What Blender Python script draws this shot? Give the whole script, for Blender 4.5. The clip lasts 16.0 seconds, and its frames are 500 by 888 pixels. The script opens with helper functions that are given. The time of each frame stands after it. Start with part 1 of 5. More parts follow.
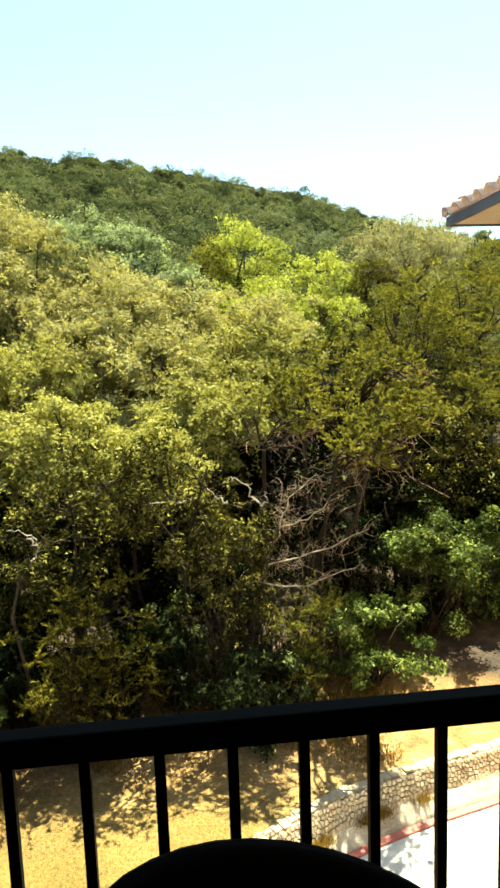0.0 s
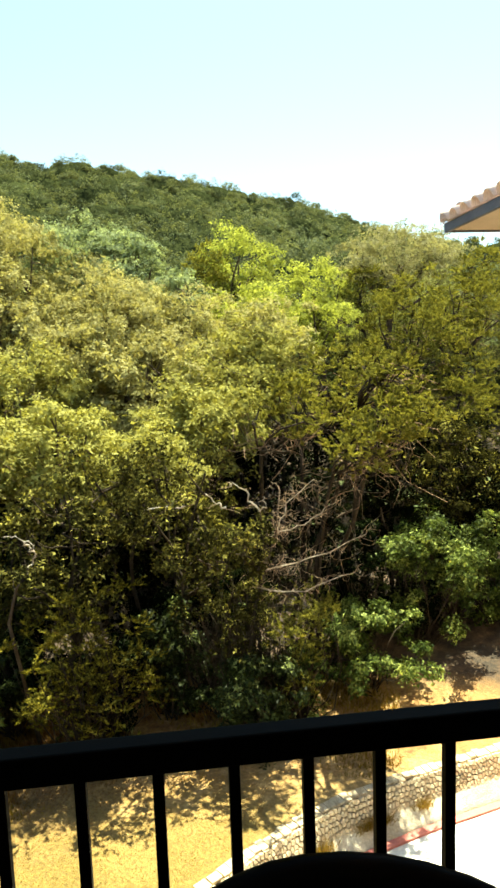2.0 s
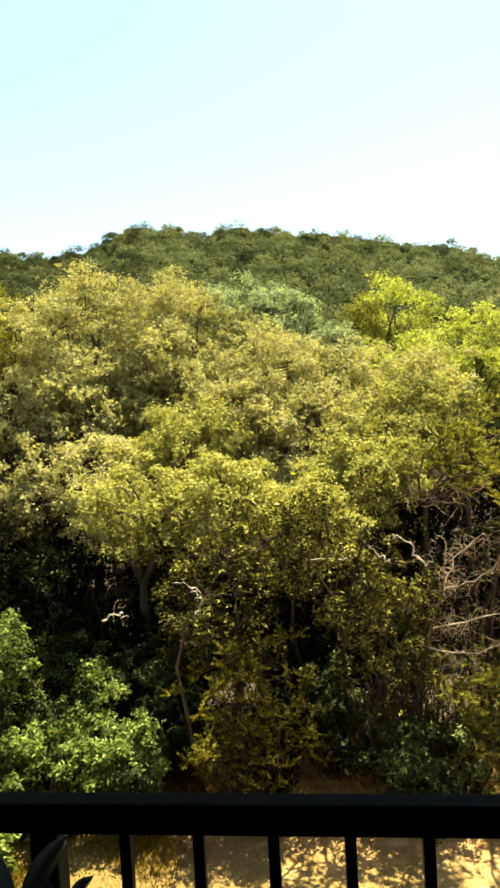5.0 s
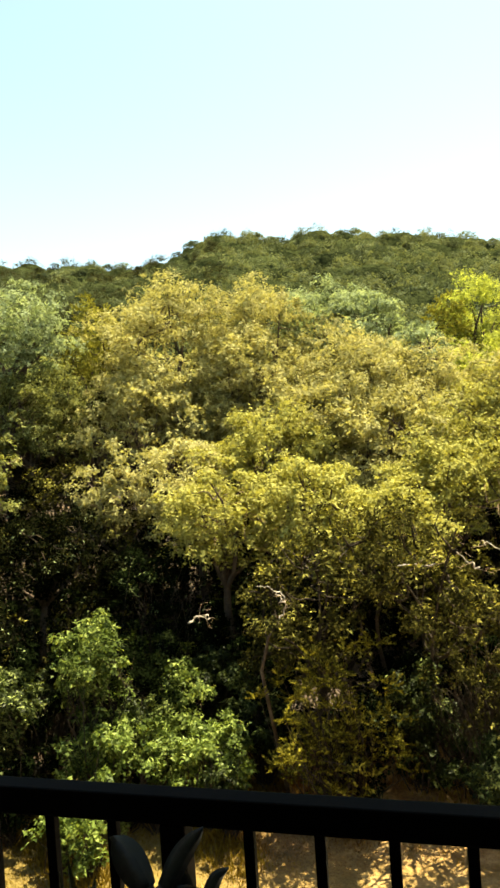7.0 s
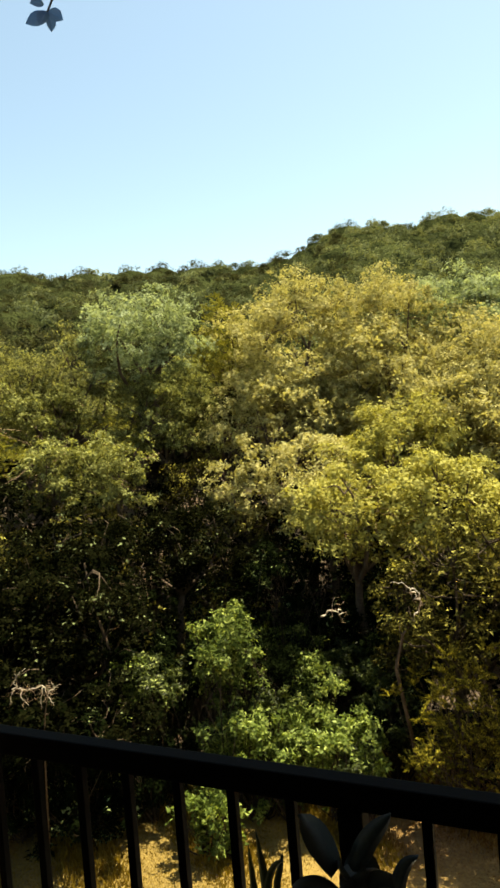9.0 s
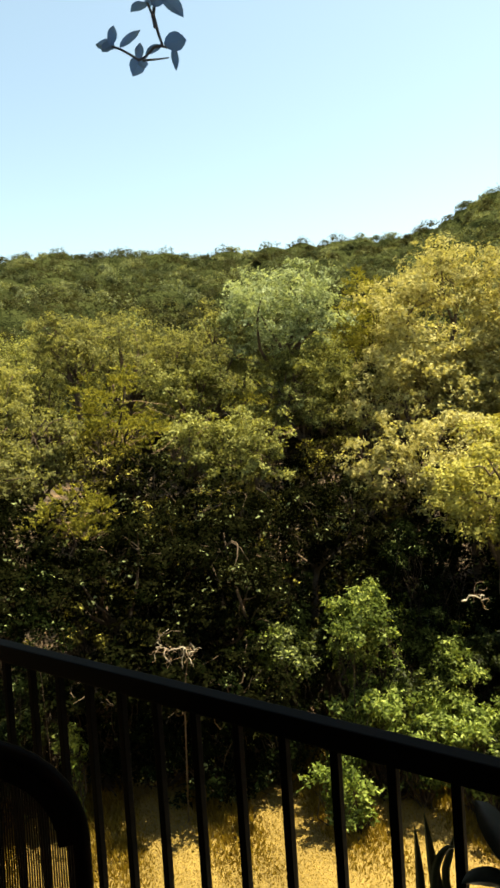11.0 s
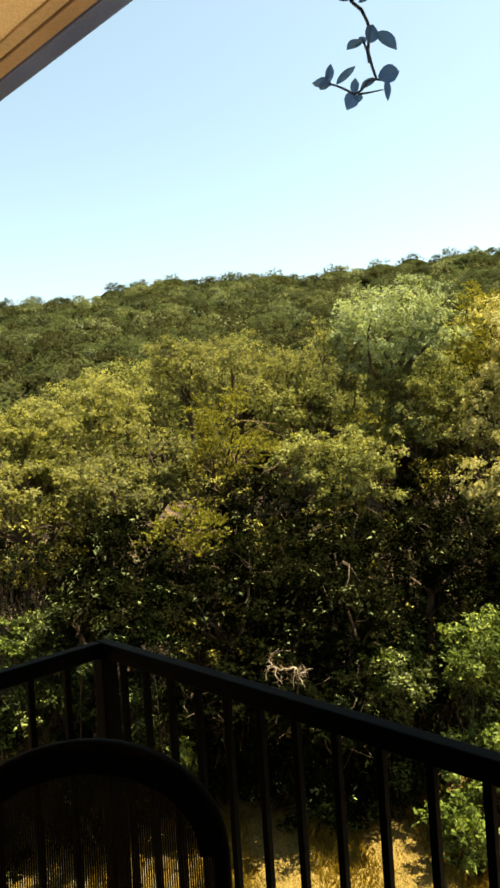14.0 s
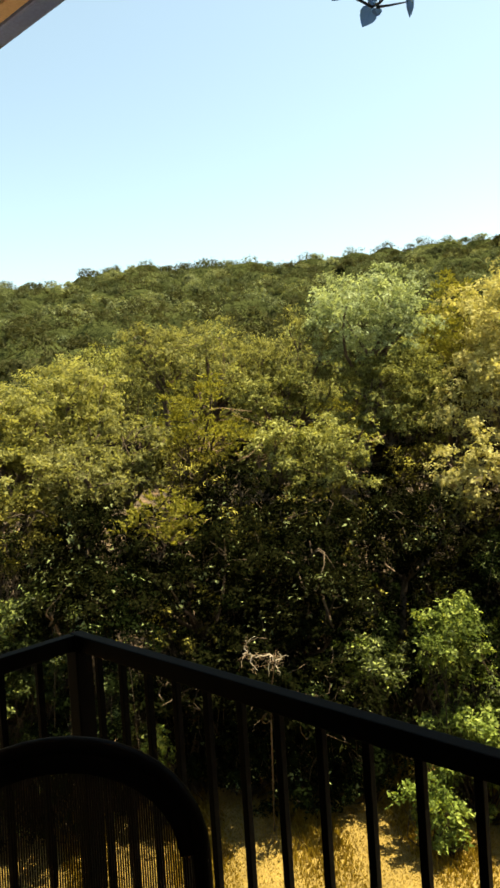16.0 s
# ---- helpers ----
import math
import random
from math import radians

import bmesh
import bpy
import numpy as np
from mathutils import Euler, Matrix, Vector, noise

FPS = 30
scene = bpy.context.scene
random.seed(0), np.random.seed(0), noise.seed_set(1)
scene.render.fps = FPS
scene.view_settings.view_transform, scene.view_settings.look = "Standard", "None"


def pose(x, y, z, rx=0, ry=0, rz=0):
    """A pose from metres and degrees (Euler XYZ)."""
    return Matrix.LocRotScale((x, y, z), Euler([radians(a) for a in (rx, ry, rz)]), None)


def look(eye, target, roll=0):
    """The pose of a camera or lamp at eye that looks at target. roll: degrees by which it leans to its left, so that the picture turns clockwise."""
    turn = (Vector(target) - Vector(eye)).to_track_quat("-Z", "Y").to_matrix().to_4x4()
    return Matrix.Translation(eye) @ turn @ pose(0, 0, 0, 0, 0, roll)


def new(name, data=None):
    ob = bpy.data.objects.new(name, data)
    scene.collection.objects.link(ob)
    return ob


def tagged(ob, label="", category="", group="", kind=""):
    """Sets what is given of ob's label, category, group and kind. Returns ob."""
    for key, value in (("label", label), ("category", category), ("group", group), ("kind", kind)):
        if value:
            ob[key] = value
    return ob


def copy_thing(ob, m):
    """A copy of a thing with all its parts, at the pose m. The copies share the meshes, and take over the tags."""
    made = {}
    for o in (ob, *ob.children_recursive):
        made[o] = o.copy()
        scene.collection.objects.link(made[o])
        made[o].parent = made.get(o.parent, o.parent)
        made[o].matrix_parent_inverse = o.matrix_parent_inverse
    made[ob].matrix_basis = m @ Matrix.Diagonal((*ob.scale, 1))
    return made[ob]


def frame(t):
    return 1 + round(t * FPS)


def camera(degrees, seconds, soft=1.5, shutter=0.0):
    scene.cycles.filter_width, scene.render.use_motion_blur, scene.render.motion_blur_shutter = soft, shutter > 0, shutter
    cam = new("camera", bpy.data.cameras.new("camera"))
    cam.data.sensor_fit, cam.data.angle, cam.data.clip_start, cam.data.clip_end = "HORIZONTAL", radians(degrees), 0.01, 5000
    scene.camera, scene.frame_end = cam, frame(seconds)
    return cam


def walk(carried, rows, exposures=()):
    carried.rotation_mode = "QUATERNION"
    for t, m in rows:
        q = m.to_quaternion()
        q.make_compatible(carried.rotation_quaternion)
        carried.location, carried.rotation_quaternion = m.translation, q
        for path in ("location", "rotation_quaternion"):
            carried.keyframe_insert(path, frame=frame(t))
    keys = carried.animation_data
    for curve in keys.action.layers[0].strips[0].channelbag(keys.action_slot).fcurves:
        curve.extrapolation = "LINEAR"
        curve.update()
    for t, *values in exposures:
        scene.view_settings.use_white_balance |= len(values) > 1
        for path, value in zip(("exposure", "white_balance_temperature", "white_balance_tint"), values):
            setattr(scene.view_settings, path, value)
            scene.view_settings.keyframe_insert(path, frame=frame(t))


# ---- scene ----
cam = camera(41.52, 16.0, soft=2.8)
WAY = [
    (0.0, 0.179, 0.047, 7.819, -6.63, -7.40, 1.94),
    (0.5, 0.163, 0.068, 7.809, -4.87, -7.80, 0.60),
    (1.0, 0.141, 0.066, 7.814, -4.06, -7.25, 0.49),
    (1.5, 0.099, 0.071, 7.811, -6.60, -7.03, 0.99),
    (2.0, 0.049, 0.083, 7.817, -7.36, -6.97, 1.91),
    (2.5, 0.007, 0.081, 7.825, -7.50, -6.47, 1.67),
    (3.0, -0.026, 0.086, 7.831, -5.72, -6.39, 2.22),
    (3.5, -0.053, 0.084, 7.827, -3.46, -5.79, 2.02),
    (4.0, -0.079, 0.057, 7.841, -0.57, -3.96, 1.69),
    (4.5, -0.101, 0.054, 7.838, 2.35, -2.91, 2.12),
    (5.0, -0.127, 0.050, 7.837, 5.82, -2.03, 3.11),
    (7.5, -0.200, -0.004, 7.857, 14.53, -0.97, 3.65),
    (8.0, -0.221, -0.014, 7.855, 17.22, -0.44, 3.81),
    (8.5, -0.228, -0.035, 7.861, 20.67, -0.68, 4.15),
    (9.0, -0.248, -0.045, 7.862, 23.72, -0.99, 4.60),
    (9.5, -0.270, -0.041, 7.858, 27.42, -0.30, 4.94),
    (10.0, -0.288, -0.024, 7.844, 30.13, -1.12, 4.18),
    (12.5, -0.350, -0.071, 7.839, 42.12, -1.27, 4.30),
    (13.0, -0.358, -0.078, 7.840, 43.12, -0.70, 3.93),
    (13.5, -0.361, -0.086, 7.841, 43.96, -0.34, 3.81),
    (14.0, -0.365, -0.095, 7.844, 44.91, 0.12, 3.77),
    (14.5, -0.374, -0.099, 7.842, 45.52, 0.53, 2.92),
    (15.0, -0.394, -0.091, 7.836, 45.80, -0.36, 2.08),
    (15.5, -0.406, -0.072, 7.836, 44.16, -0.16, 2.94),
    (16.0, -0.424, -0.058, 7.836, 42.71, -1.06, 3.72),
]
walk(cam, [(t, pose(x, y, z, 90 + p, r, a)) for t, x, y, z, a, p, r in WAY],
     [(0.0, 2.31, 7350, -12), (3.0, 2.31, 7350, -12), (5.0, 2.35, 8200, -7), (7.7, 2.36, 8600, -4), (8.0, 2.12, 8250, -1),
      (8.4, 1.97, 8450, -3), (10.0, 2.04, 8650, -3), (12.5, 2.22, 9300, -4), (16.0, 2.22, 9300, -4)])

# ---- light ----
SUN_ELEVATION, SUN_SIDE = 67.0, 26.0  # degrees up; degrees to the right of straight ahead
world = bpy.data.worlds.new("sky")
scene.world = world
world.use_nodes = True
wn, wl = world.node_tree.nodes, world.node_tree.links
sky = wn.new("ShaderNodeTexSky")
sky.sky_type, sky.sun_disc = "NISHITA", False
sky.sun_elevation, sky.sun_rotation = radians(SUN_ELEVATION), radians(SUN_SIDE)
sky.altitude, sky.air_density, sky.dust_density, sky.ozone_density = 200, 1.0, 0.45, 0.3
wl.new(sky.outputs[0], wn["Background"].inputs[0])
wn["Background"].inputs[1].default_value = 0.073
sun = new("sun", bpy.data.lights.new("sun", "SUN"))
sun.data.energy, sun.data.angle, sun.data.color = 5.0, radians(0.5), (1.0, 0.95, 0.86)
a, e = radians(SUN_SIDE), radians(SUN_ELEVATION)
sun.matrix_world = look((0, 0, 40), Vector((0, 0, 40)) - Vector((math.sin(a) * math.cos(e), math.cos(a) * math.cos(e), math.sin(e))))


# ---- materials ----
def material(name, rough=0.6, metal=0.0):
    m = bpy.data.materials.new(name)
    m.use_nodes = True
    b = m.node_tree.nodes["Principled BSDF"]
    b.inputs["Roughness"].default_value, b.inputs["Metallic"].default_value = rough, metal
    return m, m.node_tree.nodes, m.node_tree.links, b


def ramp(n, stops):
    r = n.new("ShaderNodeValToRGB")
    for i, (p, c) in enumerate(stops):
        e = r.color_ramp.elements[i] if i < 2 else r.color_ramp.elements.new(p)
        e.position, e.color = p, (*c, 1)
    return r


def noise_of(n, l, scale, detail=4, rough=0.6, where="Object"):
    c, t = n.new("ShaderNodeTexCoord"), n.new("ShaderNodeTexNoise")
    t.inputs["Scale"].default_value, t.inputs["Detail"].default_value, t.inputs["Roughness"].default_value = scale, detail, rough
    l.new(c.outputs[where], t.inputs["Vector"])
    return t


def mixed(n, l, fac, one, two, how="MIX"):
    x = n.new("ShaderNodeMix")
    x.data_type, x.blend_type = "RGBA", how
    for s, v in ((0, fac), (6, one), (7, two)):
        if hasattr(v, "links"):
            l.new(v, x.inputs[s])
        else:
            x.inputs[s].default_value = v if s == 0 else (*v, 1)
    return x.outputs[2]


def bumped(n, l, b, height, strength, distance):
    u = n.new("ShaderNodeBump")
    u.inputs["Strength"].default_value, u.inputs["Distance"].default_value = strength, distance
    l.new(height, u.inputs["Height"])
    l.new(u.outputs[0], b.inputs["Normal"])


def mottled(name, dark, light, scale, rough=0.7, metal=0.0, bump=0.3, depth=0.01, fine=12.0):
    """A surface of two tones at two scales, with a fine relief."""
    m, n, l, b = material(name, rough, metal)
    big, small = noise_of(n, l, scale), noise_of(n, l, scale * fine)
    c1 = ramp(n, [(0.3, dark), (0.7, light)])
    l.new(big.outputs[0], c1.inputs[0])
    g = ramp(n, [(0.25, (0.7, 0.7, 0.7)), (0.75, (1.15, 1.15, 1.15))])
    l.new(small.outputs[0], g.inputs[0])
    l.new(mixed(n, l, 1.0, c1.outputs[0], g.outputs[0], "MULTIPLY"), b.inputs["Base Color"])
    bumped(n, l, b, small.outputs[0], bump, depth)
    return m


def matte(m, level):
    m.node_tree.nodes["Principled BSDF"].inputs["Specular IOR Level"].default_value = level
    return m


def foliage(name, dark, mid, light, through_light=0.5, patch=0.35, gloss=0.0, middle=0.5, grouped=1.1):
    """Leaves: each one its own tone, drifting from bough to bough, and part of the light shines through."""
    m, n, l, b = material(name, 0.45)
    if gloss:
        b.inputs["Specular IOR Level"].default_value = gloss
        tint = "Base Color"
    else:
        n.remove(b)
        b, tint = n.new("ShaderNodeBsdfDiffuse"), "Color"
    geo = n.new("ShaderNodeNewGeometry")
    drift = noise_of(n, l, patch, 3, 0.6)
    sum_ = n.new("ShaderNodeMath")
    sum_.operation = "MULTIPLY_ADD"
    l.new(geo.outputs["Random Per Island"], sum_.inputs[0])
    sum_.inputs[1].default_value = 0.62
    off = n.new("ShaderNodeMath")
    off.operation = "MULTIPLY_ADD"
    l.new(drift.outputs[0], off.inputs[0])
    off.inputs[1].default_value, off.inputs[2].default_value = grouped, 0.19 - 0.5 * grouped
    l.new(off.outputs[0], sum_.inputs[2])
    c = ramp(n, [(0.08, dark), (middle, mid), (0.95, light)])
    l.new(sum_.outputs[0], c.inputs[0])
    l.new(c.outputs[0], b.inputs[tint])
    tl, mx = n.new("ShaderNodeBsdfTranslucent"), n.new("ShaderNodeMixShader")
    l.new(mixed(n, l, 1.0, c.outputs[0], (1.25, 1.2, 0.7), "MULTIPLY"), tl.inputs[0])
    mx.inputs[0].default_value = through_light
    l.new(b.outputs[0], mx.inputs[1])
    l.new(tl.outputs[0], mx.inputs[2])
    l.new(mx.outputs[0], n["Material Output"].inputs[0])
    return m


OAK = foliage("oak_leaf", (0.172, 0.152, 0.058), (0.325, 0.293, 0.122), (0.445, 0.402, 0.188), 0.32)
OAK_FRONT = foliage("young_oak_leaf", (0.146, 0.136, 0.034), (0.288, 0.268, 0.076), (0.400, 0.370, 0.124), 0.32)
PALE = foliage("pale_leaf", (0.076, 0.092, 0.049), (0.204, 0.240, 0.133), (0.345, 0.388, 0.235), 0.4, 0.5, 0.0, 0.5, 1.4)
TAN = foliage("tan_leaf", (0.120, 0.110, 0.055), (0.255, 0.235, 0.125), (0.345, 0.320, 0.180), 0.35)
ELM = foliage("elm_leaf", (0.115, 0.132, 0.028), (0.275, 0.296, 0.066), (0.415, 0.425, 0.132))
JUNIPER = foliage("juniper_leaf", (0.040, 0.039, 0.010), (0.170, 0.160, 0.036), (0.360, 0.328, 0.074), 0.35)
ASH = foliage("ash_leaf", (0.038, 0.038, 0.016), (0.125, 0.124, 0.050), (0.250, 0.244, 0.106))
# Scrub oak: dark gaps and sunlit clumps put into the leaf tones
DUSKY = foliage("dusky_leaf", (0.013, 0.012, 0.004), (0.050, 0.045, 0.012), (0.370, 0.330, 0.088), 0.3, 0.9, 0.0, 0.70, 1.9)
# Laurel: near-black, the shade under the canopy put into its colour
LAUREL_SHADE = foliage("shade_dark_laurel_leaf", (0.002, 0.003, 0.001), (0.008, 0.008, 0.003), (0.145, 0.165, 0.078), 0.13, 1.3, 0.0, 0.90, 2.0)
LIVE = foliage("live_oak_leaf", (0.038, 0.041, 0.014), (0.142, 0.143, 0.048), (0.345, 0.348, 0.138), 0.35, 0.5, 0.0, 0.5, 1.4)
HACK = foliage("hackberry_leaf", (0.074, 0.073, 0.024), (0.180, 0.176, 0.064), (0.295, 0.285, 0.122))
# Green and bright bushes: shadowy gaps and sun flecks are part of the tones
GREEN = foliage("bush_leaf", (0.013, 0.021, 0.004), (0.072, 0.096, 0.021), (0.345, 0.388, 0.112), 0.32, 1.2, 0.03, 0.62, 1.8)
# Evergreen shrub leaf, blackened by shade put into the colour, with rare sunlit flecks
HOLLY_SHADE = foliage("shade_dark_holly_leaf", (0.002, 0.003, 0.001), (0.006, 0.009, 0.003), (0.170, 0.200, 0.085), 0.12, 1.6, 0.0, 0.90, 2.0)
# Shaded copy of the bush leaf, sunlit specks included in the colour
SHADY = foliage("shade_toned_bush_leaf", (0.007, 0.010, 0.003), (0.032, 0.041, 0.010), (0.290, 0.322, 0.108), 0.25, 1.2, 0.06, 0.72, 1.5)
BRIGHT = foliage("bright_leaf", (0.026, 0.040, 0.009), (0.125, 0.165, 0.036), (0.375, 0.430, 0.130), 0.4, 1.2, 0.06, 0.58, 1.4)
CEDAR = foliage("cedar_leaf", (0.018, 0.016, 0.004), (0.110, 0.098, 0.018), (0.420, 0.360, 0.062), 0.3, 0.9, 0.0, 0.55, 1.4)
OLIVE = foliage("olive_leaf", (0.055, 0.055, 0.015), (0.165, 0.155, 0.032), (0.320, 0.290, 0.070), 0.35, 0.9)
# Hill juniper and oak leaves greyed: distance haze put into their colour
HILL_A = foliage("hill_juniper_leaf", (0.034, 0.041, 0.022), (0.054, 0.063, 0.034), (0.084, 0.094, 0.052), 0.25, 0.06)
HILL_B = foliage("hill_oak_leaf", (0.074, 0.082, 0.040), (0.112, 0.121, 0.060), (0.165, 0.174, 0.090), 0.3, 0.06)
# Darker copy of the hill leaf; the western slope's dimness put into colour
HILL_DIM = foliage("dim_hill_leaf", (0.021, 0.022, 0.011), (0.035, 0.036, 0.017), (0.060, 0.059, 0.028), 0.25, 0.06)
# Tone of the filler sheet: shade between the hill crowns as dark colour
HILL_CORE = matte(mottled("hill_gap_shade", (0.018, 0.022, 0.009), (0.042, 0.049, 0.018), 0.12, 0.95, 0, 1.0, 0.6, 14), 0.0)
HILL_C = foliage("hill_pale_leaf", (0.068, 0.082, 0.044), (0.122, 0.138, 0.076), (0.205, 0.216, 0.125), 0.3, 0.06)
BARK = matte(mottled("bark", (0.040, 0.027, 0.018), (0.115, 0.082, 0.058), 3, 0.9, 0, 0.8, 0.03, 8), 0.1)
# Darker copy of the bark; the wood's shade is in its colour
SHADED_BARK = matte(mottled("shade_toned_stem", (0.022, 0.016, 0.011), (0.06, 0.045, 0.032), 3, 0.9, 0, 0.8, 0.02, 8), 0.05)
BROWN_TWIG = matte(mottled("brown_twig", (0.12, 0.07, 0.045), (0.34, 0.23, 0.155), 3, 0.9, 0, 0.4, 0.01, 8), 0.0)
TWIG = matte(mottled("dry_twig", (0.17, 0.105, 0.065), (0.44, 0.31, 0.22), 3, 0.9, 0, 0.4, 0.01, 8), 0.1)
DEAD = mottled("dead_wood", (0.30, 0.23, 0.17), (0.56, 0.48, 0.40), 3, 0.85, 0, 0.6, 0.02, 8)
SOFFIT_TRIM = mottled("tan_soffit_board", (0.36, 0.26, 0.19), (0.46, 0.34, 0.25), 1.5, 0.8, 0, 0.3, 0.004, 40)
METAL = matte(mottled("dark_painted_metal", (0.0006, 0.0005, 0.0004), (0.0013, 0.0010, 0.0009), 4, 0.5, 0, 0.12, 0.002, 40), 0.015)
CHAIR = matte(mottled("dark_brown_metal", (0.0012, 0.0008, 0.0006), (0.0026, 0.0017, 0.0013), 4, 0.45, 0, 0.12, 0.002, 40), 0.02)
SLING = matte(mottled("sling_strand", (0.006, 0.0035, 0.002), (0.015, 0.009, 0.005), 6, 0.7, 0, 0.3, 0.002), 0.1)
STUCCO = mottled("beige_stucco", (0.61, 0.46, 0.33), (0.72, 0.56, 0.42), 1.2, 0.9, 0, 0.5, 0.006, 60)
TRIM = mottled("brown_eave_board", (0.27, 0.18, 0.14), (0.36, 0.25, 0.20), 1.5, 0.6, 0, 0.2, 0.004, 30)
# Gutter: the blue of reflected sky and glare is mixed into the base colour
GUTTER = mottled("sky_tinted_gutter", (0.075, 0.11, 0.30), (0.115, 0.16, 0.40), 1.5, 0.45, 0.2, 0.1, 0.002, 30)
SLATE = mottled("slate_grey_fascia", (0.085, 0.085, 0.12), (0.13, 0.13, 0.17), 1.5, 0.6, 0, 0.2, 0.004, 30)
TILE = mottled("clay_roof_tile", (0.60, 0.41, 0.37), (0.84, 0.69, 0.63), 2, 0.8, 0, 0.5, 0.01, 20)
STONE = matte(mottled("pale_limestone", (0.42, 0.315, 0.200), (0.74, 0.60, 0.42), 2.2, 0.9, 0, 0.8, 0.02, 10), 0.1)
MORTAR = matte(mottled("dark_wall_joint", (0.12, 0.085, 0.055), (0.23, 0.17, 0.11), 5, 0.95), 0.1)
CONCRETE = matte(mottled("pale_concrete", (0.58, 0.54, 0.48), (0.74, 0.70, 0.64), 0.6, 0.9, 0, 0.4, 0.008, 40), 0.1)
GRAVEL = matte(mottled("pale_gravel", (0.40, 0.33, 0.24), (0.66, 0.58, 0.46), 1.4, 0.95, 0, 0.9, 0.02, 20), 0.1)
RED = mottled("red_kerb_paint", (0.42, 0.10, 0.08), (0.60, 0.20, 0.15), 1.6, 0.75, 0, 0.4, 0.006, 20)
DECK = mottled("balcony_concrete", (0.13, 0.115, 0.10), (0.21, 0.19, 0.165), 1.1, 0.9, 0, 0.4, 0.006, 40)
POT = mottled("brown_glazed_pot", (0.09, 0.045, 0.025), (0.17, 0.09, 0.05), 5, 0.4, 0, 0.2, 0.004)
SOIL = mottled("potting_soil", (0.03, 0.022, 0.015), (0.07, 0.05, 0.035), 30, 1.0, 0, 1.0, 0.01)
SUCCULENT = matte(mottled("blue_green_succulent", (0.006, 0.010, 0.011), (0.014, 0.022, 0.024), 9, 0.5, 0, 0.15, 0.003), 0.08)
SWORD = matte(mottled("dark_sword_leaf", (0.012, 0.016, 0.006), (0.028, 0.036, 0.012), 14, 0.45, 0, 0.15, 0.002), 0.08)
# Leaf and stem of the vine: blue veil of glare put into colour
VINE = foliage("vine_leaf", (0.060, 0.150, 0.500), (0.100, 0.220, 0.700), (0.150, 0.290, 0.800), 0.7, 9.0)
STALK = mottled("vine_stem", (0.05, 0.07, 0.12), (0.09, 0.12, 0.19), 30, 0.7)
GOLD = foliage("golden_grass_blade", (0.085, 0.055, 0.008), (0.165, 0.108, 0.019), (0.265, 0.180, 0.040), 0.35, 0.5)
WEED = foliage("dry_weed_blade", (0.085, 0.040, 0.013), (0.180, 0.095, 0.030), (0.320, 0.195, 0.066), 0.35, 0.5)
GRASS = foliage("grass_blade", (0.145, 0.090, 0.019), (0.225, 0.142, 0.031), (0.325, 0.212, 0.054), 0.35, 0.5)


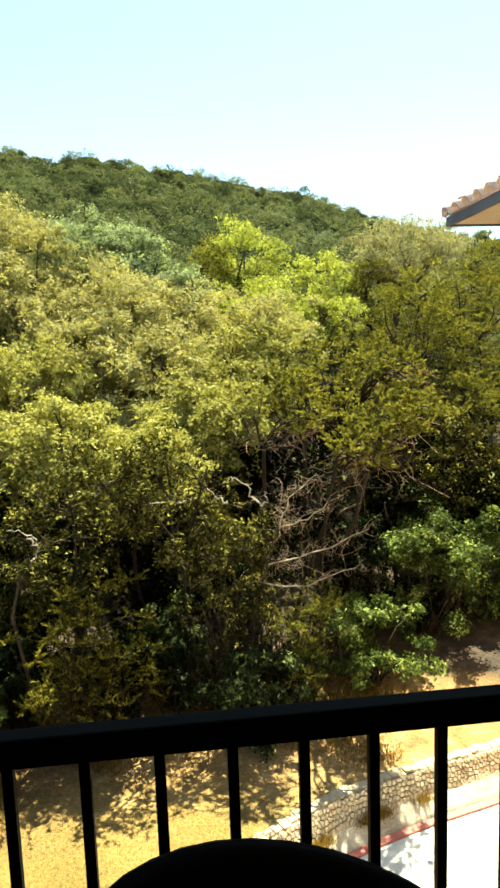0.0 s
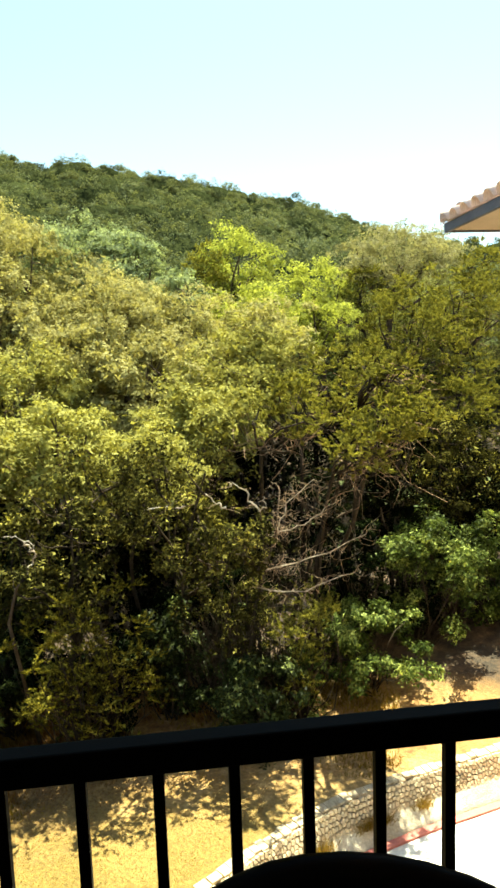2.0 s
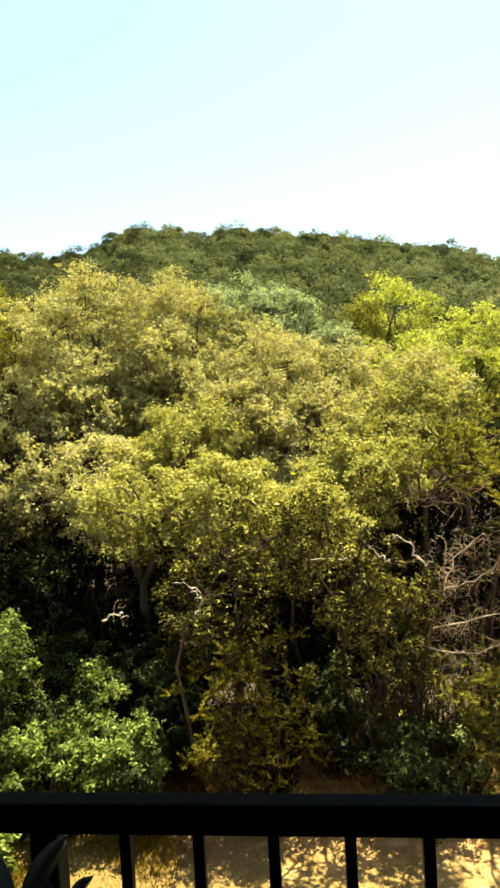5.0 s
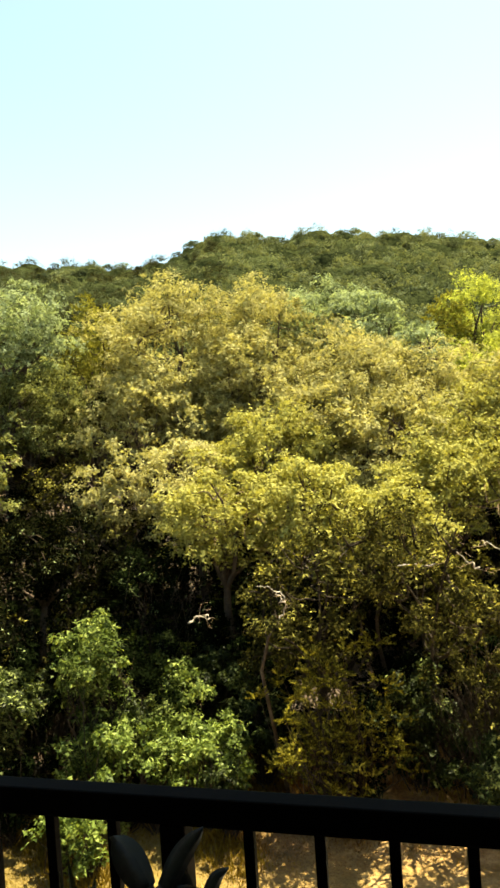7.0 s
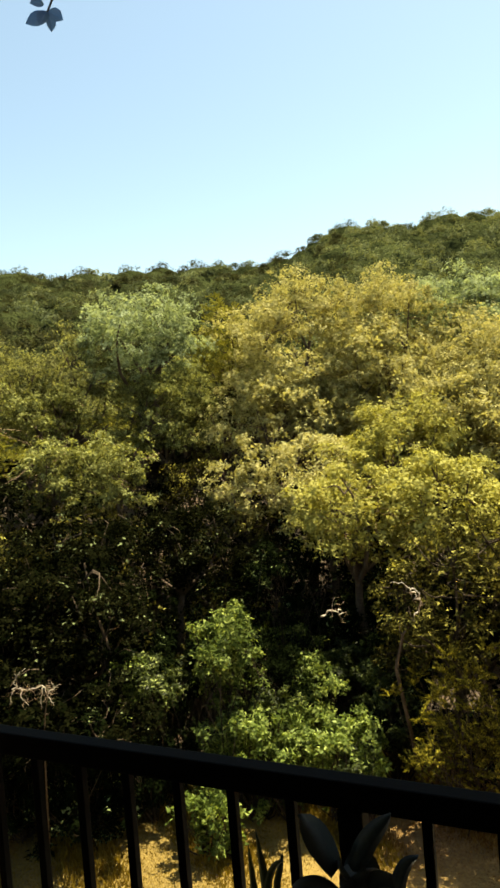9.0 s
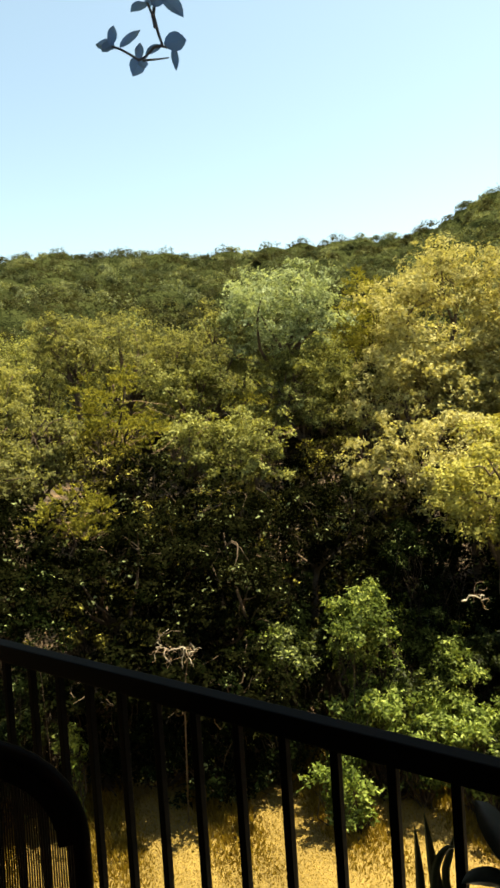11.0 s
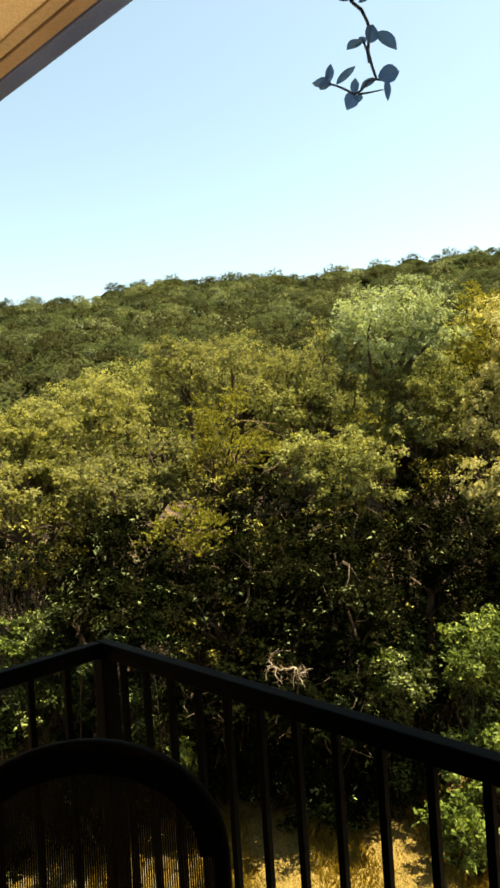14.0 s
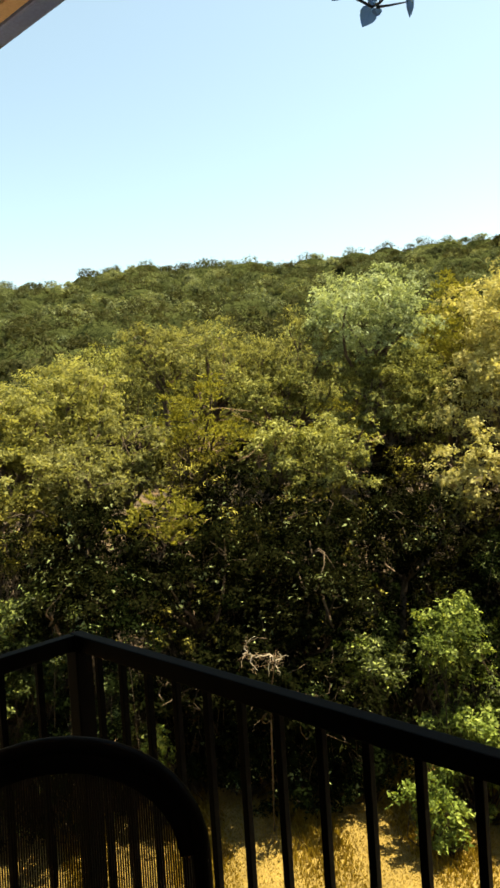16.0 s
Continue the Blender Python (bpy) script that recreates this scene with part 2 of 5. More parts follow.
def ground_material():
    m, n, l, b = material("ground", 0.95)
    patch, grain, spots = noise_of(n, l, 0.35, 5), noise_of(n, l, 14, 5, 0.7), noise_of(n, l, 2.2, 4)
    lawn = ramp(n, [(0.32, (0.136, 0.092, 0.016)), (0.52, (0.220, 0.142, 0.034)), (0.7, (0.296, 0.193, 0.058))])
    l.new(patch.outputs[0], lawn.inputs[0])
    earth = ramp(n, [(0.3, (0.42, 0.28, 0.115)), (0.7, (0.60, 0.43, 0.20))])
    l.new(spots.outputs[0], earth.inputs[0])
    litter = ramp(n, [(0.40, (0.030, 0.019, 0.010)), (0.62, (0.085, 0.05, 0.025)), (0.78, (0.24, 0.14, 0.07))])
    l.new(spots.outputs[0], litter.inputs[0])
    pos = n.new("ShaderNodeSeparateXYZ")
    tc = n.new("ShaderNodeTexCoord")
    l.new(tc.outputs["Object"], pos.inputs[0])
    bare = n.new("ShaderNodeMapRange")  # bare earth above the wall, to the east
    bare.inputs[1].default_value, bare.inputs[2].default_value = 1.0, 4.0
    l.new(pos.outputs[0], bare.inputs[0])
    near = mixed(n, l, bare.outputs[0], lawn.outputs[0], earth.outputs[0])
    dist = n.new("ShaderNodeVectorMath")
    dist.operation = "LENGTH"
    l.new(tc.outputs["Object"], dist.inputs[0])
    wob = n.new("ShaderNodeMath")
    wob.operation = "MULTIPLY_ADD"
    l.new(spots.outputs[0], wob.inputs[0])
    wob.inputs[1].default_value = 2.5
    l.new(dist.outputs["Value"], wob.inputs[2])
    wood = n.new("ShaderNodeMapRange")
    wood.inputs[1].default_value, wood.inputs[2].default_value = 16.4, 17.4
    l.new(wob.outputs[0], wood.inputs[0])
    edge = n.new("ShaderNodeMapRange")  # trodden brown soil and leaf litter where the lawn meets the wood
    edge.inputs[1].default_value, edge.inputs[2].default_value = 11.5, 13.6
    l.new(wob.outputs[0], edge.inputs[0])
    soil = ramp(n, [(0.3, (0.17, 0.080, 0.025)), (0.5, (0.31, 0.172, 0.058)), (0.72, (0.50, 0.32, 0.14))])
    l.new(spots.outputs[0], soil.inputs[0])
    east = n.new("ShaderNodeMapRange")
    east.inputs[1].default_value, east.inputs[2].default_value = -2.6, -0.6
    l.new(pos.outputs[0], east.inputs[0])
    both = n.new("ShaderNodeMath")
    both.operation = "MULTIPLY"
    l.new(edge.outputs[0], both.inputs[0])
    l.new(east.outputs[0], both.inputs[1])
    near = mixed(n, l, both.outputs[0], near, soil.outputs[0])
    rest = n.new("ShaderNodeMath")  # fallen leaves under the boughs, west of the soil; shade deepens the painted brown
    rest.operation = "SUBTRACT"
    l.new(edge.outputs[0], rest.inputs[0])
    l.new(both.outputs[0], rest.inputs[1])
    fallen = ramp(n, [(0.3, (0.090, 0.042, 0.014)), (0.5, (0.180, 0.092, 0.030)), (0.72, (0.320, 0.190, 0.066))])
    l.new(spots.outputs[0], fallen.inputs[0])
    near = mixed(n, l, rest.outputs[0], near, fallen.outputs[0])
    west = n.new("ShaderNodeMapRange")  # taller golden grass to the west
    west.inputs[1].default_value, west.inputs[2].default_value = -2.6, -4.6
    l.new(pos.outputs[0], west.inputs[0])
    gold = ramp(n, [(0.32, (0.095, 0.062, 0.010)), (0.52, (0.160, 0.104, 0.020)), (0.7, (0.235, 0.158, 0.040))])
    l.new(patch.outputs[0], gold.inputs[0])
    near = mixed(n, l, west.outputs[0], near, gold.outputs[0])
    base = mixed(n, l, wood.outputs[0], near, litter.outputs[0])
    g = ramp(n, [(0.3, (0.55, 0.52, 0.48)), (0.7, (1.25, 1.25, 1.25))])
    l.new(grain.outputs[0], g.inputs[0])
    l.new(mixed(n, l, 1.0, base, g.outputs[0], "MULTIPLY"), b.inputs["Base Color"])
    bumped(n, l, b, grain.outputs[0], 0.9, 0.05)
    return m


GROUND = ground_material()


# ---- building blocks ----
def mesh_of(name, verts, faces, mat, smooth=False):
    me = bpy.data.meshes.new(name)
    me.from_pydata([tuple(v) for v in verts], [], faces)
    me.materials.append(mat)
    if smooth:
        me.polygons.foreach_set("use_smooth", [True] * len(me.polygons))
    me.update()
    return me


def leaf_mesh(name, verts, mat):
    """verts: an array of n x 3 x 3 or n x 4 x 3; each row is one leaf of its own."""
    k, s = len(verts), len(verts[0])
    me = bpy.data.meshes.new(name)
    me.vertices.add(s * k)
    me.vertices.foreach_set("co", np.asarray(verts, dtype=np.float32).ravel())
    me.loops.add(s * k)
    me.loops.foreach_set("vertex_index", np.arange(s * k, dtype=np.int32))
    me.polygons.add(k)
    me.polygons.foreach_set("loop_start", np.arange(0, s * k, s, dtype=np.int32))
    me.materials.append(mat)
    me.update(calc_edges=True)
    return me


def part(name, bm, mat, parent=None, label=""):
    """Links a bmesh, or a ready mesh, as one object, under a thing or a part."""
    if isinstance(bm, bmesh.types.BMesh):
        me = bpy.data.meshes.new(name)
        bm.to_mesh(me)
        bm.free()
        me.materials.append(mat)
    else:
        me = bm
    ob = new(name, me)
    ob.parent = parent
    return tagged(ob, label)


def thing(name, at_, label, category, group="", kind=""):
    ob = new(name)
    ob.location = at_
    ob.empty_display_size = 0.1
    return tagged(ob, label, category, group, kind)


def block(x0, x1, y0, y1, z0, z1, bevel=0.0):
    bm = bmesh.new()
    bmesh.ops.create_cube(bm, size=1, matrix=Matrix.Translation(((x0 + x1) / 2, (y0 + y1) / 2, (z0 + z1) / 2)) @ Matrix.Diagonal((x1 - x0, y1 - y0, z1 - z0, 1)))
    if bevel:
        bmesh.ops.bevel(bm, geom=bm.edges[:], offset=bevel, segments=2, profile=0.6, affect="EDGES")
    return bm


def tube(pts, radii, sides=6, closed_ends=True):
    """A bent, tapering tube as (verts, faces)."""
    pts = [Vector(p) for p in pts]
    verts, faces = [], []
    for i, p in enumerate(pts):
        d = (pts[min(i + 1, len(pts) - 1)] - pts[max(i - 1, 0)]).normalized()
        u = d.cross(Vector((0.31, 0.17, 0.93)) if abs(d.z) < 0.9 else Vector((1, 0.2, 0))).normalized()
        w = d.cross(u)
        r = radii[i] if isinstance(radii, (list, tuple)) else radii
        for k in range(sides):
            a = 2 * math.pi * k / sides
            verts.append(p + (u * math.cos(a) + w * math.sin(a)) * r)
    for i in range(len(pts) - 1):
        for k in range(sides):
            k2 = (k + 1) % sides
            faces.append((i * sides + k, i * sides + k2, (i + 1) * sides + k2, (i + 1) * sides + k))
    if closed_ends:
        faces.append(tuple(range(sides))[::-1])
        faces.append(tuple((len(pts) - 1) * sides + k for k in range(sides)))
    return verts, faces


def joined(pieces):
    verts, faces = [], []
    for v, f in pieces:
        n = len(verts)
        verts.extend(v)
        faces.extend(tuple(i + n for i in q) for q in f)
    return verts, faces


# ---- terrain ----
CREST = ((-60, 8.0), (-26, 9.1), (-20, 10.4), (-16, 11.9), (-11, 13.6), (-5, 14.6), (0, 15.6), (5, 16.4), (9, 16.0), (12, 16.8), (15, 16.7), (17.5, 15.9),
         (19.5, 14.4), (25, 14.5), (40, 14.3), (48, 14.6), (54, 14.4), (57, 13.6), (66, 12.7), (90, 11.8))
WALL_LINE = ((-4.0, 6.2), (-1.5, 7.9), (0.4, 9.2), (1.5, 9.95), (2.7, 10.62), (4.0, 11.08), (5.2, 11.4), (6.5, 11.7), (9.0, 12.1), (14.0, 12.5), (40.0, 13.4))
STEP = 0.65


def crest(az):
    return float(np.interp(az, [c[0] for c in CREST], [c[1] for c in CREST]))


def beside_wall(x, y):
    """Metres from the wall's line: over 0 on the upper side."""
    best, side = 1e9, 1
    p = Vector((x, y))
    for (ax, ay), (bx, by) in zip(WALL_LINE, WALL_LINE[1:]):
        a_, d = Vector((ax, ay)), Vector((bx - ax, by - ay))
        k = max(0.0, min(1.0, (p - a_).dot(d) / d.length_squared))
        q = a_ + d * k
        if (p - q).length < best:
            best = (p - q).length
            side = 1 if d.x * (y - q.y) - d.y * (x - q.x) > 0 else -1
    return best * side


def height(x, y):
    r, az = math.hypot(x, y), math.degrees(math.atan2(-x, y))
    z = 0.0
    if y > -20 or abs(az) < 100:
        fade = max(0.0, min(1.0, (110 - abs(az)) / 30))
        if r > 14.5:
            z = 0.11 * (min(r, 36) - 14.5)
        if r > 30:
            top = 7.84 + 150 * math.tan(radians(crest(az))) - 3.6
            k = min(1.0, (r - 30) / 120)
            z += (top - 2.4) * (0.86 * k + 0.14 * k * k)
            if r > 150:
                z -= 0.12 * (r - 150)
        z *= fade
        z += 0.06 * noise.noise((x * 0.5, y * 0.5, 0.0)) * min(1, max(0, (r - 12) / 6))
    s = beside_wall(x, y)
    if s < 0.08:
        z -= STEP * max(0.0, min(1.0, (0.08 - s) / 0.16))
    return z


def build_ground():
    def axis(lo, a_, b_, hi, step):
        out = list(np.arange(a_, b_, step))
        d, v = step, out[-1]
        while v < hi:
            d *= 1.17
            v += d
            out.append(v)
        d, v = step, out[0]
        while v > lo:
            d *= 1.17
            v -= d
            out.insert(0, v)
        return out
    xs, ys = axis(-420, -4.2, 9, 420, 0.16), axis(-220, 6.2, 13.2, 480, 0.16)
    verts = [(x, y, height(x, y)) for y in ys for x in xs]
    w = len(xs)
    faces = [(j * w + i, j * w + i + 1, (j + 1) * w + i + 1, (j + 1) * w + i) for j in range(len(ys) - 1) for i in range(w - 1)]
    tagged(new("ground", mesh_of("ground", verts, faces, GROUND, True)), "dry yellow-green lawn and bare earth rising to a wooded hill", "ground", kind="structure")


build_ground()


def offset_line(d, x0=-4.0, x1=40.0):
    """The wall's line, smoothed, moved d metres to its upper side."""
    out = []
    n = len(WALL_LINE)
    dense = []
    for i in range(n - 1):
        p0, p1, p2, p3 = (Vector(WALL_LINE[max(0, min(n - 1, k))]) for k in (i - 1, i, i + 1, i + 2))
        for k in range(8):
            t = k / 8
            dense.append(0.5 * ((2 * p1) + (p2 - p0) * t + (2 * p0 - 5 * p1 + 4 * p2 - p3) * t * t + (3 * p1 - p0 - 3 * p2 + p3) * t ** 3))
    dense.append(Vector(WALL_LINE[-1]))
    for i, p in enumerate(dense):
        t = (dense[min(i + 1, len(dense) - 1)] - dense[max(i - 1, 0)]).normalized()
        out.append(p + Vector((-t.y, t.x)) * d)
    return [p for p, c in zip(out, dense) if x0 <= c.x <= x1]


BATTER = 0.28


def ribbon(d0, d1, z0, z1, foot=0.0):
    """A long body that follows the wall between two offsets and two heights; its face leans out by foot at the bottom."""
    a_, b_ = offset_line(d0), offset_line(d1)
    f_ = offset_line(d0 - foot)
    verts, faces = [], []
    for p, q, s in zip(a_, b_, f_):
        verts += [(s.x, s.y, z0), (p.x, p.y, z1), (q.x, q.y, z1), (q.x, q.y, z0)]
    for i in range(min(len(a_), len(b_)) - 1):
        for k in range(4):
            k2 = (k + 1) % 4
            faces.append((4 * i + k, 4 * i + 4 + k, 4 * i + 4 + k2, 4 * i + k2))
    m = 4 * (min(len(a_), len(b_)) - 1)
    faces += [(0, 1, 2, 3), (m + 3, m + 2, m + 1, m)]
    return verts, faces


def bank():
    """The gravel bank between the wall's foot and the kerb, in an uneven slope."""
    rows = [offset_line(d) for d in (-0.08, -0.2, -0.32, -0.43, -0.522)]
    tops = (-0.27, -0.36, -0.46, -0.55, -STEP + 0.03)
    verts = [(p.x, p.y, z + 0.03 * noise.noise((p.x * 4, p.y * 4, 1.0)) * (0 < i < 4)) for i, (row, z) in enumerate(zip(rows, tops)) for p in row]
    k = len(rows[0])
    faces = [(i * k + j, (i + 1) * k + j, (i + 1) * k + j + 1, i * k + j + 1) for i in range(4) for j in range(k - 1)]
    n = len(verts)
    verts += [(p.x, p.y, -STEP - 0.1) for p in rows[4]] + [(p.x, p.y, -STEP - 0.1) for p in rows[0]]
    faces += [(4 * k + j, n + j, n + j + 1, 4 * k + j + 1) for j in range(k - 1)] + [(n + j, n + k + j, n + k + j + 1, n + j + 1) for j in range(k - 1)]
    return verts, faces


# lower level: path, kerb and driveway
tagged(new("pavement", mesh_of("pavement", *bank(), GRAVEL, True)), "pale gravel bank sloping from the stone wall to the kerb", "pavement", kind="structure")
tagged(new("kerb", mesh_of("kerb", *ribbon(-0.67, -0.525, -STEP - 0.1, -STEP + 0.05), RED)), "red painted concrete kerb, worn", "kerb", kind="structure")
line = offset_line(-0.675)
dv = [(p.x, p.y, -STEP + 0.008) for p in line] + [(p.x + 1.5, 1.25, -STEP + 0.008) for p in line]
k = len(line)
tagged(new("road", mesh_of("road", dv, [(i, k + i, k + i + 1, i + 1) for i in range(k - 1)], CONCRETE)), "pale sunlit concrete driveway", "road", kind="structure")

# the retaining wall's core and its cap; its stones come last
WALL = thing("stone_wall", (0, 0, 0), "rough pale limestone retaining wall with dark joints", "wall", kind="structure")
part("wall_core", mesh_of("wall_core", *ribbon(-0.03, 0.24, -STEP - 0.05, -0.03, BATTER), MORTAR), MORTAR, WALL)

# ---- balcony ----
FLOOR, RAIL_Y, CORNER_X = 6.18, 1.03, -2.225
part_ = part("floor", block(-2.4, 4.2, -0.9, 1.22, FLOOR - 0.25, FLOOR), DECK)
tagged(part_, "grey concrete balcony floor slab", "floor", kind="structure")
tagged(part("wall_south", block(-4.6, 4.2, -1.15, -0.9, -1.0, 10.555), STUCCO), "plain beige stucco house wall", "wall", kind="structure")
tagged(part("wall_east", block(4.2, 4.45, -1.15, 1.22, -1.0, 10.555), STUCCO), "plain beige stucco side wall of the balcony", "wall", kind="structure")
soffit = tagged(part("ceiling", block(-7.5, 4.45, -1.15, 2.04, 10.56, 10.73), STUCCO), "beige stucco soffit over the balcony", "ceiling", kind="structure")
soffit.matrix_world = pose(-4.3, 2.245, 0, 0, 0, 4.3) @ Matrix.Translation((4.3, -2.285, 0))

EAVE = thing("roof_eave", (-4.3, 2.245, 10.55), "brown eave boards and a slate gutter with sky blue put in its colour", "eave", kind="structure")
def eave_part(name, y0, y1, z0, z1, mat, label, bev=0.006):
    p = part(name, block(-7.5, 4.45, y0, y1, z0, z1, bev), mat, EAVE, label)
    p.location = (4.3, -2.285, -10.55)
EAVE.rotation_euler.z = radians(4.3)
eave_part("soffit_board", 1.95, 2.035, 10.54, 10.558, SOFFIT_TRIM, "tan soffit board")
eave_part("fascia_board", 2.046, 2.145, 10.53, 10.75, TRIM, "brown fascia board")
eave_part("gutter", 2.148, 2.285, 10.515, 10.66, GUTTER, "slate metal gutter, the sky's blue put in its colour", 0.02)


def railing():
    rail = thing("railing", (0, RAIL_Y, FLOOR), "dark brown painted metal balcony railing with square bars", "railing")
    o = -rail.location
    def add(name, bm, label=""):
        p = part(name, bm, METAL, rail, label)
        p.location = o
    add("top_rail", block(CORNER_X - 0.02, 4.19, RAIL_Y, RAIL_Y + 0.037, 7.2, 7.249, 0.004))
    add("bottom_rail", block(CORNER_X + 0.03, 4.19, RAIL_Y + 0.006, RAIL_Y + 0.03, FLOOR + 0.08, FLOOR + 0.11, 0.003))
    add("end_top_rail", block(CORNER_X - 0.02, CORNER_X + 0.017, -0.88, RAIL_Y - 0.003, 7.2, 7.249, 0.004))
    add("end_bottom_rail", block(CORNER_X - 0.012, CORNER_X + 0.012, -0.88, RAIL_Y - 0.01, FLOOR + 0.08, FLOOR + 0.11, 0.003))
    for x in (-0.614, 2.32):
        add("post", block(x, x + 0.045, RAIL_Y - 0.003, RAIL_Y + 0.042, FLOOR, 7.2, 0.004))
    add("corner_post", block(CORNER_X - 0.025, CORNER_X + 0.03, RAIL_Y - 0.012, RAIL_Y + 0.045, FLOOR, 7.2, 0.004))
    bar = None
    def baluster(x, y):
        nonlocal bar
        if bar is None:
            bm = block(0, 0.018, 0, 0.018, FLOOR + 0.11, 7.2, 0.002)
            bar = bpy.data.meshes.new("baluster")
            bm.to_mesh(bar)
            bm.free()
            bar.materials.append(METAL)
        p = new("baluster", bar)
        p.parent = rail
        p.location = o + Vector((x, y, 0))
    for i in range(1, 41):
        if abs(0.118 * (i - 5) - 2.33) > 0.05:
            baluster(0.118 * (i - 5), RAIL_Y + 0.009)
    for i in range(13):
        baluster(-0.715 - 0.118 * i, RAIL_Y + 0.009)
    for i in range(15):
        baluster(CORNER_X - 0.009, RAIL_Y - 0.13 - 0.118 * i)


railing()


def patio_chair(at_, turn):
    """A sling chair: its back is a hoop of tube, filled with thin upright strands."""
    ch = thing("patio_chair", (0, 0, 0), "dark metal patio chair with a hooped back and woven sling", "chair", "chairs on the balcony")
    ch.matrix_world = pose(*at_, 0, 0, turn)
    w, top, spring, seat = 0.33, 0.972, 0.712, 0.42
    lean = lambda z: 0.10 * (z - seat) / (top - seat)
    arc = [(-w, lean(seat - 0.02), seat - 0.02), (-w, lean(0.6), 0.6)]
    arc += [(-w * math.cos(radians(a)), lean(spring + (top - spring) * math.sin(radians(a))), spring + (top - spring) * math.sin(radians(a))) for a in range(0, 181, 9)]
    arc += [(w, lean(0.6), 0.6), (w, lean(seat - 0.02), seat - 0.02)]
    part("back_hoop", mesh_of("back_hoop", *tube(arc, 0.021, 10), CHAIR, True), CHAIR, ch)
    strands = []
    n = 118
    for i in range(n):
        x = -w + 0.014 + (2 * w - 0.028) * (i + 0.5) / n
        zt = spring + (top - spring) * math.sqrt(max(0, 1 - (x / w) ** 2))
        zs = [seat + 0.01, (seat + zt) / 2, zt]
        strands.append(tube([(x, lean(z) + (0.02 if j == 1 else 0), z) for j, z in enumerate(zs)], 0.0021, 4, False))
    back_sling = tagged(part("back_sling", mesh_of("back_sling", *joined(strands), SLING), SLING, ch, "dark brown woven sling of thin upright strands"), kind="stuff")
    band = [(), ()]
    for inset in (0, 1):
        hw, hh = w - 0.05 * inset, top - spring - 0.052 * inset
        band[inset] = [(-hw * math.cos(radians(q)), lean(spring + hh * math.sin(radians(q))) - 0.014, spring + hh * math.sin(radians(q))) for q in range(0, 181, 9)]
    bv = [(p[0], p[1] + d, p[2]) for d in (0, 0.008) for row in band for p in row]
    m = len(band[0])
    bf = [(i, i + 1, m + i + 1, m + i) for i in range(m - 1)] + [(2 * m + i + 1, 2 * m + i, 3 * m + i, 3 * m + i + 1) for i in range(m - 1)] + [(m + i, m + i + 1, 3 * m + i + 1, 3 * m + i) for i in range(m - 1)] + [(i + 1, i, 2 * m + i, 2 * m + i + 1) for i in range(m - 1)]
    part("sling_border", mesh_of("sling_border", bv, bf, CHAIR), CHAIR, back_sling, "dark hem of the sling under the hoop")
    part("seat", block(-w + 0.01, w - 0.01, -0.46, 0.0, seat - 0.012, seat + 0.012, 0.008), SLING, ch, "brown woven sling seat")
    rim = [(-w, 0, seat), (-w, -0.44, seat), (-w + 0.04, -0.48, seat), (w - 0.04, -0.48, seat), (w, -0.44, seat), (w, 0, seat)]
    part("seat_frame", mesh_of("seat_frame", *tube(rim, 0.014, 8), CHAIR, True), CHAIR, ch)
    for sx in (-1, 1):
        part("leg", mesh_of("leg", *tube([(sx * w, -0.42, seat - 0.005), (sx * (w + 0.02), -0.45, 0.0)], 0.013, 8), CHAIR, True), CHAIR, ch)
        part("leg", mesh_of("leg", *tube([(sx * w, -0.02, seat - 0.005), (sx * (w + 0.02), 0.10, 0.0)], 0.013, 8), CHAIR, True), CHAIR, ch)
        arm = [(sx * w, lean(0.59), 0.59), (sx * (w + 0.03), -0.15, 0.595), (sx * (w + 0.03), -0.36, 0.585), (sx * (w + 0.015), -0.44, 0.54), (sx * w, -0.43, seat)]
        part("armrest", mesh_of("armrest", *tube(arm, 0.014, 8), CHAIR, True), CHAIR, ch)
    return ch


chair = patio_chair((0.27, 0.75, FLOOR), -20)
copy_thing(chair, pose(-1.724, 0.627, FLOOR, 0, 0, 51))


def blade(base, way, length, width, bend, thick=0.006, steps=7, tip=1.0):
    """A thick pointed leaf as (verts, faces)."""
    base, way = Vector(base), Vector(way).normalized()
    side = way.cross(Vector((0, 0, 1)))
    side = side.normalized() if side.length > 0.05 else Vector((1, 0, 0))
    up = side.cross(way)
    verts, faces = [], []
    for i in range(steps + 1):
        t = i / steps
        p = base + way * length * t - up * bend * t * t
        wd = width * (0.55 + 1.2 * t - 0.6 * t * t) * (1 - t ** (3 * tip)) ** 0.7 / 1.05 + 0.0005
        verts += [p - side * wd / 2, p + up * -thick, p + side * wd / 2, p + up * thick * 0.3]
    for i in range(steps):
        for k in range(4):
            k2 = (k + 1) % 4
            faces.append((4 * i + k, 4 * i + k2, 4 * i + 4 + k2, 4 * i + 4 + k))
    faces += [(3, 2, 1, 0), tuple(4 * steps + k for k in range(4))]
    return verts, faces


